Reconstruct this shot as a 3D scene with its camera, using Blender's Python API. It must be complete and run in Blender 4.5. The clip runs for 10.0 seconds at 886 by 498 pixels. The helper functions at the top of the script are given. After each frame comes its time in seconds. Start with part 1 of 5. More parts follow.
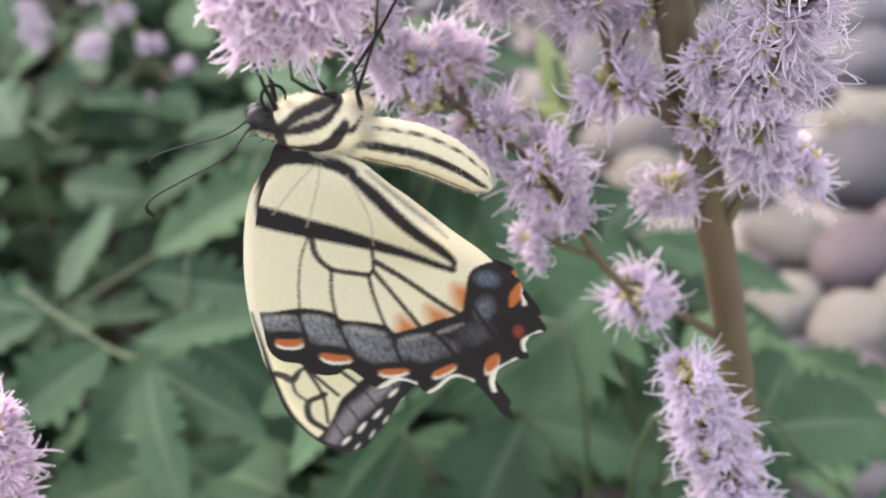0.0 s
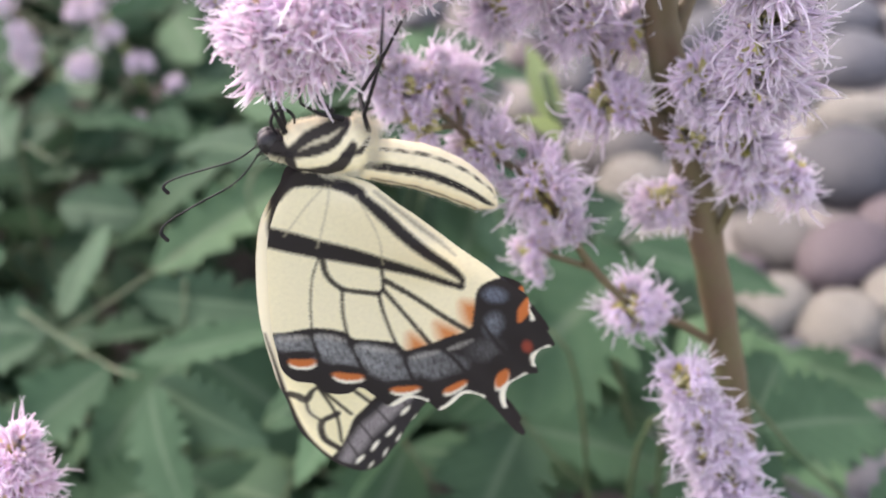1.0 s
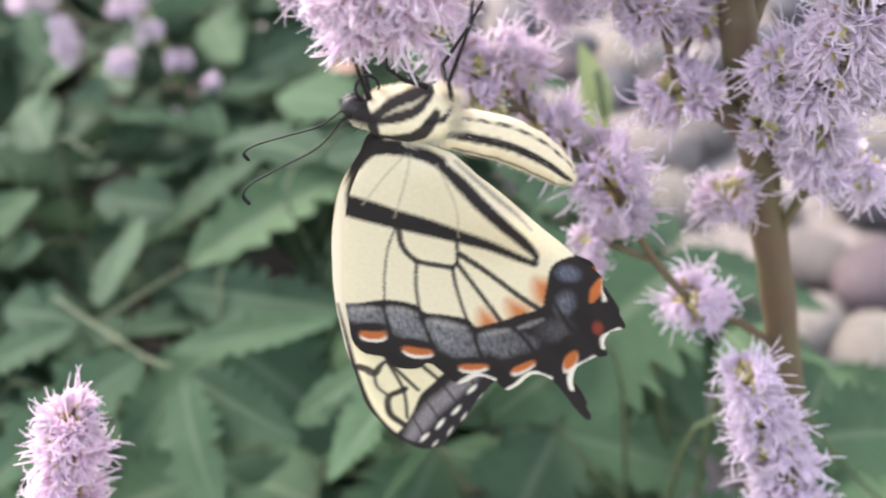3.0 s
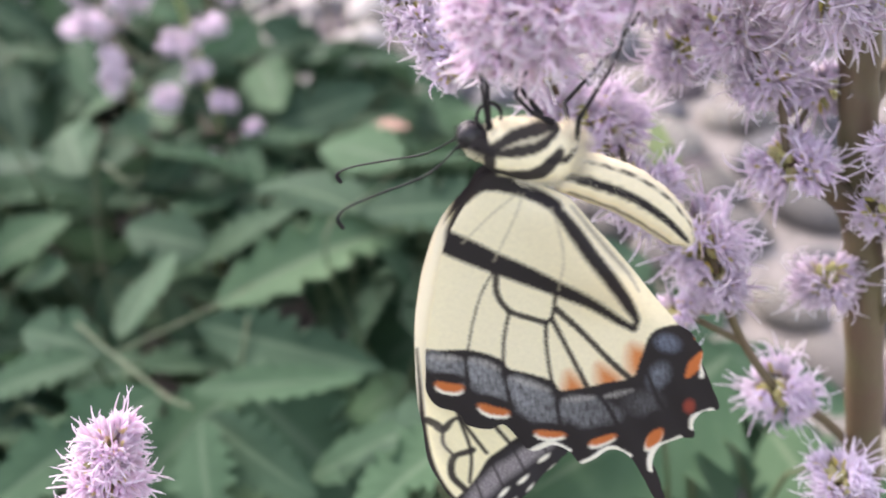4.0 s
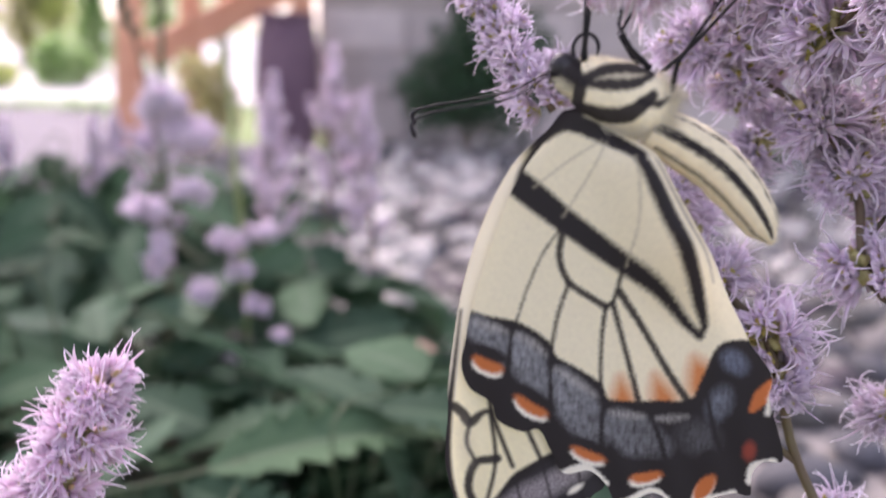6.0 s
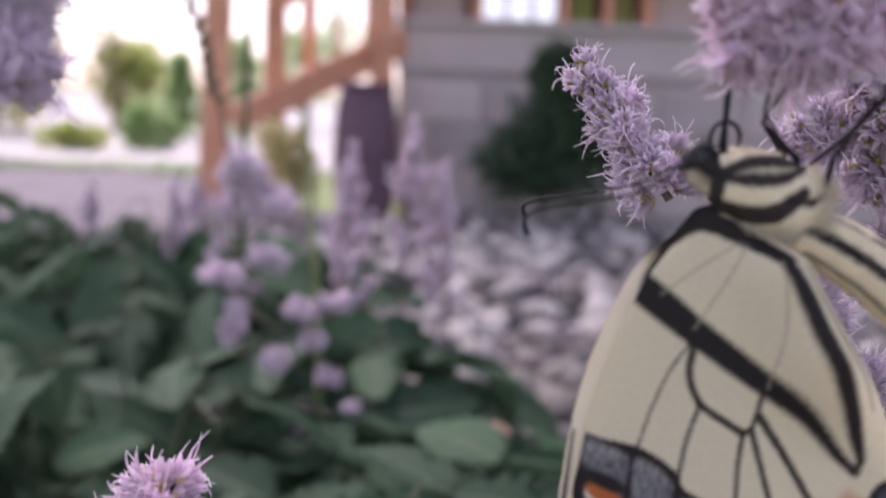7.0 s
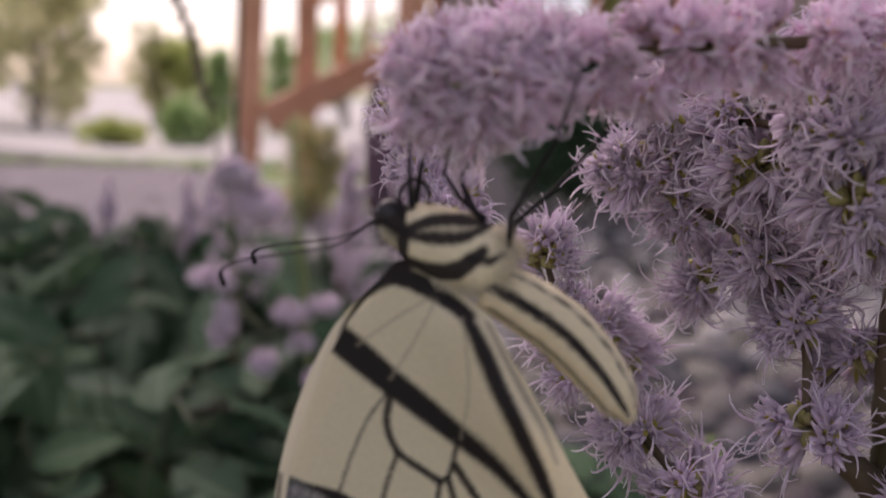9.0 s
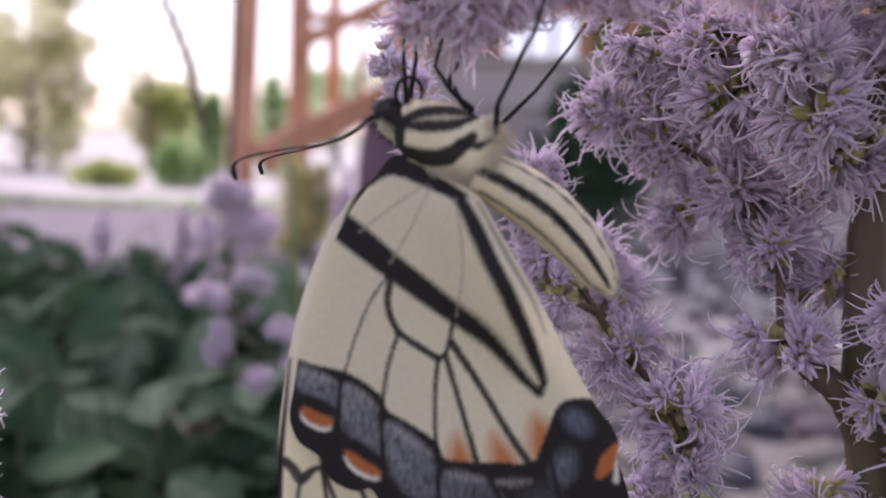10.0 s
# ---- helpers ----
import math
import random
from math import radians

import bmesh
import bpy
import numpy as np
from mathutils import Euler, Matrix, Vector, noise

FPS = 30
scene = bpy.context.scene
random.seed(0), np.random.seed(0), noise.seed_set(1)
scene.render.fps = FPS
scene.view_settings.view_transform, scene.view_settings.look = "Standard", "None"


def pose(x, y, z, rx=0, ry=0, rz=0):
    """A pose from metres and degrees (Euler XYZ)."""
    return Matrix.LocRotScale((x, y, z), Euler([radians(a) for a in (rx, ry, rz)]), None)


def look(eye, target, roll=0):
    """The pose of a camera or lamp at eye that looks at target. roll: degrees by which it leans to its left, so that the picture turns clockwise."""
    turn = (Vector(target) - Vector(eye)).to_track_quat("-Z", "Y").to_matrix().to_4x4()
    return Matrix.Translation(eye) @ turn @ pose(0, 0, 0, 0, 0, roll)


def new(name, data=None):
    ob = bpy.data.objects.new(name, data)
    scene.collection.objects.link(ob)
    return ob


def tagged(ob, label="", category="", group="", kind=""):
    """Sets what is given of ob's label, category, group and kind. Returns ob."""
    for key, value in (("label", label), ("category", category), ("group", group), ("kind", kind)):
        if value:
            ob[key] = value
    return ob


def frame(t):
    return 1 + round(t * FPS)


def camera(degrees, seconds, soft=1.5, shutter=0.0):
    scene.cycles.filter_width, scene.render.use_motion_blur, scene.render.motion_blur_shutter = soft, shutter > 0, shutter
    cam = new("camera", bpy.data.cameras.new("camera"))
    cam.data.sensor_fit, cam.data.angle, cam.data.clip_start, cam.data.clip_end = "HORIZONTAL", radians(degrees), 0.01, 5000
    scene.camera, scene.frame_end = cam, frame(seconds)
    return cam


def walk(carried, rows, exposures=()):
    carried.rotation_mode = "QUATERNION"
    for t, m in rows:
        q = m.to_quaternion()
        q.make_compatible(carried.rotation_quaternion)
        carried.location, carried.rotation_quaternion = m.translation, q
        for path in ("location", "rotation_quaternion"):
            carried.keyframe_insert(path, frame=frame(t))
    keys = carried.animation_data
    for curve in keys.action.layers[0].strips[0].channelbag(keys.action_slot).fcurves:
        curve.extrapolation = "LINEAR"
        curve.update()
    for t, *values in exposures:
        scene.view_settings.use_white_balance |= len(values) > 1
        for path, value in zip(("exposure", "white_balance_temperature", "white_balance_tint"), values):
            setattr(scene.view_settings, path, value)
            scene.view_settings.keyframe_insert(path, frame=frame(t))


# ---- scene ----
import mathutils

# ---- camera ----
cam = camera(48.6, 10.0, soft=1.7, shutter=0.5)
cam.data.dof.use_dof = True
cam.data.dof.focus_distance = 0.166
cam.data.dof.aperture_fstop = 13.5
PATH = [
    (0.00, 0.0087, 0.0300, 0.5791, 53.16, 12.93, 6.55),
    (0.50, 0.0047, 0.0233, 0.5844, 53.05, 13.02, 5.29),
    (1.00, 0.0078, 0.0249, 0.5855, 53.30, 13.69, 5.14),
    (1.50, 0.0128, 0.0238, 0.5829, 53.70, 13.55, 5.30),
    (2.00, 0.0089, 0.0209, 0.5869, 53.51, 13.79, 5.07),
    (3.30, -0.0070, 0.0240, 0.5790, 55.57, 12.04, 8.68),
    (3.50, -0.0103, 0.0252, 0.5796, 56.32, 11.11, 9.52),
    (4.00, -0.0210, 0.0281, 0.5718, 59.61, 8.06, 11.03),
    (4.50, -0.0321, 0.0272, 0.5572, 65.39, 5.81, 11.30),
    (5.00, -0.0339, 0.0213, 0.5436, 71.04, 4.74, 11.55),
    (5.20, -0.0341, 0.0151, 0.5411, 73.42, 4.67, 11.63),
    (6.30, -0.0273, 0.0173, 0.5143, 78.09, -2.69, 16.59),
    (6.50, -0.0313, 0.0231, 0.5247, 78.79, -1.61, 17.52),
    (7.00, -0.0385, 0.0316, 0.5193, 81.50, -2.36, 20.13),
    (7.50, -0.0254, 0.0345, 0.5251, 82.17, -3.07, 21.39),
    (8.00, -0.0035, 0.0431, 0.5254, 81.96, -2.96, 21.87),
    (8.50, 0.0036, 0.0497, 0.5297, 82.14, -2.46, 22.04),
    (9.00, 0.0031, 0.0434, 0.5292, 81.16, -2.36, 22.45),
    (9.50, 0.0035, 0.0429, 0.5246, 80.29, -2.27, 22.24),
    (10.00, 0.0086, 0.0308, 0.5099, 83.64, -2.10, 21.96),
]
EXPOSURES = [(0.0, 1.86, 6900, 21), (2.2, 1.92, 6850, 23), (3.5, 2.02, 6800, 22), (4.5, 1.70, 6650, 24), (5.2, 1.64, 6700, 27), (6.5, 1.22, 6450, 34), (7.5, 0.54, 6500, 35), (8.5, 0.38, 6850, 33), (9.0, 0.27, 7150, 33), (9.5, 0.78, 6450, 36), (10.0, 0.72, 6400, 36)]
walk(cam, [(row[0], pose(*row[1:])) for row in PATH], EXPOSURES)

# ---- light: overcast sky with a broad soft sun ----
SUN_ELEVATION, SUN_AZIMUTH = 50.0, 50.0
world = bpy.data.worlds.new("overcast_sky")
scene.world = world
world.use_nodes = True
sky = world.node_tree.nodes.new("ShaderNodeTexSky")
sky.sky_type = "NISHITA"
sky.sun_disc = False
sky.sun_elevation = radians(SUN_ELEVATION)
sky.sun_rotation = radians(-SUN_AZIMUTH)
sky.dust_density = 1.8
sky.air_density = 1.0
background = world.node_tree.nodes["Background"]
veil = world.node_tree.nodes.new("ShaderNodeHueSaturation")
veil.inputs["Saturation"].default_value = 0.55
world.node_tree.links.new(sky.outputs[0], veil.inputs["Color"])
world.node_tree.links.new(veil.outputs[0], background.inputs[0])
background.inputs[1].default_value = 0.15
sun_data = bpy.data.lights.new("sun", "SUN")
sun_data.energy = 1.25
sun_data.angle = radians(22)
sun_data.color = (1.0, 0.95, 0.86)
sun = new("sun", sun_data)
sun_way = Vector((-math.sin(radians(SUN_AZIMUTH)) * math.cos(radians(SUN_ELEVATION)),
                  math.cos(radians(SUN_AZIMUTH)) * math.cos(radians(SUN_ELEVATION)),
                  math.sin(radians(SUN_ELEVATION))))
sun.matrix_world = look(sun_way * 30, (0, 0, 0))

# ---- building helpers ----
def mesh_from(name, verts, faces, smooth=True):
    me = bpy.data.meshes.new(name)
    me.from_pydata([tuple(v) for v in verts], [], faces)
    me.validate()
    if smooth:
        me.polygons.foreach_set("use_smooth", [True] * len(me.polygons))
    return me


def piece(name, me, parent=None, m=None, label="", mats=()):
    """One mesh object under a thing or a part."""
    ob = new(name, me)
    for mat in mats:
        if mat.name not in [x.name for x in me.materials if x]:
            me.materials.append(mat)
    if parent is not None:
        ob.parent = parent
    if m is not None:
        ob.matrix_basis = m
    return tagged(ob, label) if label else ob


def part(name, bm, material, parent, label="", smooth=True):
    me = bpy.data.meshes.new(name)
    bm.to_mesh(me)
    bm.free()
    if smooth:
        me.polygons.foreach_set("use_smooth", [True] * len(me.polygons))
    return piece(name, me, parent, None, label, (material,))


def thing(name, m, label, category, group="", kind=""):
    ob = new(name)
    ob.empty_display_size = 0.02
    ob.matrix_basis = m
    return tagged(ob, label, category, group, kind)


def spline(points, per=6, closed=False):
    """A Catmull-Rom line through the points."""
    pts = [np.array(p, float) for p in points]
    count = len(pts)
    out = []
    for i in range(count if closed else count - 1):
        a, b = pts[i], pts[(i + 1) % count]
        before = pts[i - 1] if closed or i else 2 * a - b
        after = pts[(i + 2) % count] if closed or i + 2 < count else 2 * b - a
        for k in range(per):
            s = k / per
            out.append(0.5 * (2 * a + (b - before) * s + (2 * before - 5 * a + 4 * b - after) * s * s + (3 * a - before - 3 * b + after) * s ** 3))
    if not closed:
        out.append(pts[-1])
    return out


def tube_data(points, radii, sides=8, verts=None, faces=None, cap=True):
    """A round tube along the points."""
    verts = [] if verts is None else verts
    faces = [] if faces is None else faces
    pts = [Vector(p) for p in points]
    base = len(verts)
    side = None
    for i, p in enumerate(pts):
        way = (pts[min(i + 1, len(pts) - 1)] - pts[max(i - 1, 0)]).normalized()
        if side is None:
            side = way.orthogonal().normalized()
        side = (side - way * side.dot(way)).normalized()
        up = way.cross(side)
        for k in range(sides):
            a = 2 * math.pi * k / sides
            verts.append(p + (side * math.cos(a) + up * math.sin(a)) * radii[i])
    for i in range(len(pts) - 1):
        for k in range(sides):
            a, b = base + i * sides + k, base + i * sides + (k + 1) % sides
            faces.append((a, b, b + sides, a + sides))
    if cap:
        faces.append(tuple(base + k for k in reversed(range(sides))))
        faces.append(tuple(base + (len(pts) - 1) * sides + k for k in range(sides)))
    return verts, faces


def tube(name, points, radii, sides=8):
    return mesh_from(name, *tube_data(points, radii, sides))


def box_bm(size, at=(0, 0, 0), bevel=0.0, bm=None, turn=None):
    bm = bm or bmesh.new()
    m = Matrix.Translation(at) @ (turn or Matrix()) @ Matrix.Diagonal((*size, 1))
    made = bmesh.ops.create_cube(bm, size=1.0, matrix=m)
    if bevel:
        edges = {e for v in made["verts"] for e in v.link_edges}
        bmesh.ops.bevel(bm, geom=list(edges), offset=bevel, segments=2, affect="EDGES", profile=0.5)
    return bm


# ---- materials ----
def material(name, base, rough=0.6, second=None, scale=20.0, spread=(0.35, 0.65), bump=0.0, bump_scale=None, vary=0.0,
             spec=0.5, metal=0.0, translucent=0.0, attribute="", island=0.0, hue=0.0, detail=6.0, vein=None):
    """Colour from two tones of noise, finer speckle, bump, and variation by object."""
    mat = bpy.data.materials.new(name)
    mat.use_nodes = True
    nt = mat.node_tree
    bsdf = nt.nodes["Principled BSDF"]
    bsdf.inputs["Roughness"].default_value = rough
    bsdf.inputs["Specular IOR Level"].default_value = spec
    bsdf.inputs["Metallic"].default_value = metal
    coord = nt.nodes.new("ShaderNodeTexCoord")
    noise_a = nt.nodes.new("ShaderNodeTexNoise")
    noise_a.inputs["Scale"].default_value = scale
    noise_a.inputs["Detail"].default_value = detail
    nt.links.new(coord.outputs["Object"], noise_a.inputs["Vector"])
    if attribute:
        tone = nt.nodes.new("ShaderNodeAttribute")
        tone.attribute_name = attribute
        colour = tone.outputs["Color"]
    else:
        ramp = nt.nodes.new("ShaderNodeValToRGB")
        ramp.color_ramp.elements[0].position, ramp.color_ramp.elements[1].position = spread
        ramp.color_ramp.elements[0].color = (*base, 1)
        ramp.color_ramp.elements[1].color = (*(second or base), 1)
        nt.links.new(noise_a.outputs["Fac"], ramp.inputs["Fac"])
        colour = ramp.outputs["Color"]
    info = nt.nodes.new("ShaderNodeObjectInfo")
    geo = nt.nodes.new("ShaderNodeNewGeometry")
    for source, amount in ((info.outputs["Random"], vary), (geo.outputs["Random Per Island"], island)):
        if amount:
            span = nt.nodes.new("ShaderNodeMapRange")
            span.inputs["To Min"].default_value, span.inputs["To Max"].default_value = 1 - amount, 1 + amount
            nt.links.new(source, span.inputs["Value"])
            shade = nt.nodes.new("ShaderNodeHueSaturation")
            nt.links.new(span.outputs[0], shade.inputs["Value"])
            if hue:
                turn = nt.nodes.new("ShaderNodeMapRange")
                turn.inputs["To Min"].default_value, turn.inputs["To Max"].default_value = 0.5 + hue, 0.5 - hue
                nt.links.new(source, turn.inputs["Value"])
                nt.links.new(turn.outputs[0], shade.inputs["Hue"])
            nt.links.new(colour, shade.inputs["Color"])
            colour = shade.outputs["Color"]
    if vein:
        lines = nt.nodes.new("ShaderNodeAttribute")
        lines.attribute_name = "vein"
        pale = nt.nodes.new("ShaderNodeMixRGB")
        pale.inputs["Color2"].default_value = (*vein, 1)
        nt.links.new(lines.outputs["Fac"], pale.inputs["Fac"])
        nt.links.new(colour, pale.inputs["Color1"])
        colour = pale.outputs["Color"]
    nt.links.new(colour, bsdf.inputs["Base Color"])
    if bump:
        grain = nt.nodes.new("ShaderNodeTexNoise")
        grain.inputs["Scale"].default_value = bump_scale or scale * 4
        grain.inputs["Detail"].default_value = 8
        nt.links.new(coord.outputs["Object"], grain.inputs["Vector"])
        relief = nt.nodes.new("ShaderNodeBump")
        relief.inputs["Strength"].default_value = bump
        relief.inputs["Distance"].default_value = 0.3 / (bump_scale or scale * 4)
        nt.links.new(grain.outputs["Fac"], relief.inputs["Height"])
        nt.links.new(relief.outputs[0], bsdf.inputs["Normal"])
    if translucent:
        thin = nt.nodes.new("ShaderNodeBsdfTranslucent")
        nt.links.new(colour, thin.inputs["Color"])
        mix = nt.nodes.new("ShaderNodeMixShader")
        mix.inputs[0].default_value = translucent
        nt.links.new(bsdf.outputs[0], mix.inputs[1])
        nt.links.new(thin.outputs[0], mix.inputs[2])
        nt.links.new(mix.outputs[0], nt.nodes["Material Output"].inputs["Surface"])
    return mat


WING = material("wing_scales", (0.7, 0.65, 0.5), 0.62, scale=900, bump=0.10, bump_scale=2600, attribute="scales", translucent=0.18, spec=0.25)
FUR = material("body_hair", (0.7, 0.65, 0.5), 0.8, scale=900, bump=0.6, bump_scale=1500, attribute="scales", spec=0.2)
TUFT = material("pale_hair", (0.66, 0.6, 0.46), 0.8, (0.72, 0.68, 0.55), scale=700, spec=0.2)
DARK = material("black_chitin", (0.008, 0.007, 0.01), 0.62, (0.02, 0.017, 0.018), scale=800, bump=0.2, spec=0.25)
EYE = material("compound_eye", (0.012, 0.01, 0.012), 0.5, (0.03, 0.025, 0.03), scale=900, bump=0.15, bump_scale=5000)
LILAC = material("lilac_filament", (0.6, 0.47, 0.74), 0.6, scale=260, attribute="tone", vary=0.1, hue=0.01, translucent=0.55, spec=0.15)
PINK = material("pink_filament", (0.74, 0.5, 0.78), 0.6, scale=260, attribute="tone", vary=0.08, hue=0.008, translucent=0.55, spec=0.25)
CUP = material("flower_cup", (0.44, 0.42, 0.18), 0.6, (0.62, 0.57, 0.28), scale=300, bump=0.2, vary=0.25, translucent=0.3, spec=0.2)
STALK = material("flower_stalk", (0.118, 0.074, 0.045), 0.55, (0.118, 0.102, 0.048), scale=60, bump=0.4, bump_scale=500)
LEAF = material("leaf_blade", (0.040, 0.082, 0.045), 0.64, (0.066, 0.125, 0.070), scale=30, bump=0.25, bump_scale=300, vary=0.26, hue=0.014, translucent=0.22, spec=0.11, vein=(0.10, 0.155, 0.095))
# a paler green than LEAF, for a few of the front leaflets
PALE_LEAF = material("pale_leaf_blade", (0.062, 0.122, 0.062), 0.7, (0.095, 0.165, 0.088), scale=30, bump=0.25, bump_scale=300, vary=0.12, hue=0.01, translucent=0.25, spec=0.15, vein=(0.14, 0.2, 0.12))
LEAF_STALK = material("leaf_stalk", (0.05, 0.09, 0.035), 0.6, (0.085, 0.10, 0.045), scale=60, bump=0.2)
YOUNG = material("young_leaf", (0.27, 0.34, 0.15), 0.6, (0.36, 0.42, 0.20), scale=40, bump=0.2, translucent=0.3, spec=0.2)
DRY = material("withered_leaf", (0.34, 0.2, 0.15), 0.7, (0.42, 0.27, 0.2), scale=60, bump=0.4, translucent=0.2)
SOIL = material("garden_soil", (0.05, 0.042, 0.034), 0.95, (0.10, 0.08, 0.064), scale=14, bump=1.0, bump_scale=60)

# ---- butterfly: local x towards the tail, y away from the viewer, z up, millimetres ----
CREAM, BLACK, ORANGE, GREY, WHITE = (0.80, 0.733, 0.525), (0.024, 0.020, 0.021), (0.53, 0.155, 0.045), (0.265, 0.272, 0.285), (0.82, 0.78, 0.66)
HIND_EDGE = [(-3.4, 32.5), (-6.1, 30.1), (-9.8, 25.4), (-12.4, 20.5), (-14.2, 15), (-15.9, 9.5), (-17.4, 3.4), (-18.1, -1.3), (-18.6, -5.4),
             (-17.2, -8.9), (-14, -11.1), (-12.8, -14), (-9.1, -15.7), (-6.5, -15.5), (-4.5, -18.9), (-2.4, -22.6), (1.5, -22.2), (4.4, -24.6),
             (6.2, -27.9), (8.4, -27.4), (11.9, -26), (15, -28), (17.2, -33.2), (18.9, -38.4), (20.5, -41.4), (21.4, -40.6), (20.5, -36.4), (19.2, -31.6),
             (20.7, -27), (24, -25.6), (26.8, -25.8), (26.7, -22.3), (28.2, -20.1), (31.2, -19.8), (29.9, -14.6), (28.3, -10.1), (28.2, -6),
             (24.9, -1.5), (22.6, 2.5), (18.7, 8.2), (15.8, 12.9), (13, 17.4), (10.9, 20.4), (8.9, 23.8), (6.9, 26.7), (1.5, 30.6)]
FORE_EDGE = [(-4, 32.4), (-7.3, 29.2), (-12.0, 24.2), (-15.5, 17), (-17.8, 9.8), (-19.3, 2.6), (-20.2, -5.4), (-20.5, -9.5), (-20.4, -13.4), (-20.6, -21), (-19.2, -26.8),
             (-17.1, -32.1), (-13.1, -37.1), (-9.5, -37.5), (-4.6, -33.8), (-0.6, -29.6), (2.6, -26.7), (4.8, -23.5), (5.5, -8), (5, 12), (3, 29)]


def near_line(xy, points, width, soft=0.25, per=8):
    """How far each place lies inside a line whose width runs through the given values: 1 inside, 0 outside."""
    pts = np.array(spline(points, per))
    steps = len(pts) - 1
    wide = np.interp(np.linspace(0, 1, len(pts)), np.linspace(0, 1, len(width)), width) / 2
    best = np.full(len(xy), 1e9)
    for i in range(steps):
        a, d = pts[i], pts[i + 1] - pts[i]
        s = np.clip(((xy - a) @ d) / max(d @ d, 1e-9), 0, 1)
        gap = np.hypot(*(xy - a - s[:, None] * d).T) - (wide[i] + (wide[i + 1] - wide[i]) * s)
        best = np.minimum(best, gap)
    return np.clip(0.5 - best / (2 * soft), 0, 1)


def near_spot(xy, x, y, a, b, turn=0.0, soft=0.2):
    c, s = math.cos(radians(turn)), math.sin(radians(turn))
    d = xy - np.array((x, y))
    p, q = d[:, 0] * c + d[:, 1] * s, -d[:, 0] * s + d[:, 1] * c
    return np.clip(0.5 + (1 - np.hypot(p / a, q / b)) * min(a, b) / (2 * soft), 0, 1)


def inside(xy, poly):
    poly = np.array(poly)
    odd = np.zeros(len(xy), bool)
    for a, b in zip(poly, np.roll(poly, -1, 0)):
        cross = (a[1] > xy[:, 1]) != (b[1] > xy[:, 1])
        with np.errstate(divide="ignore", invalid="ignore"):
            odd ^= cross & (xy[:, 0] < (b[0] - a[0]) * (xy[:, 1] - a[1]) / (b[1] - a[1]) + a[0])
    return odd


def lay(colour, mask, tone, strength=1.0):
    m = (np.asarray(mask, float) * strength)[:, None]
    return colour * (1 - m) + np.array(tone) * m


def speckle(xy, scale, seed):
    return np.array([noise.noise((x * scale + seed, y * scale, seed)) for x, y in xy])


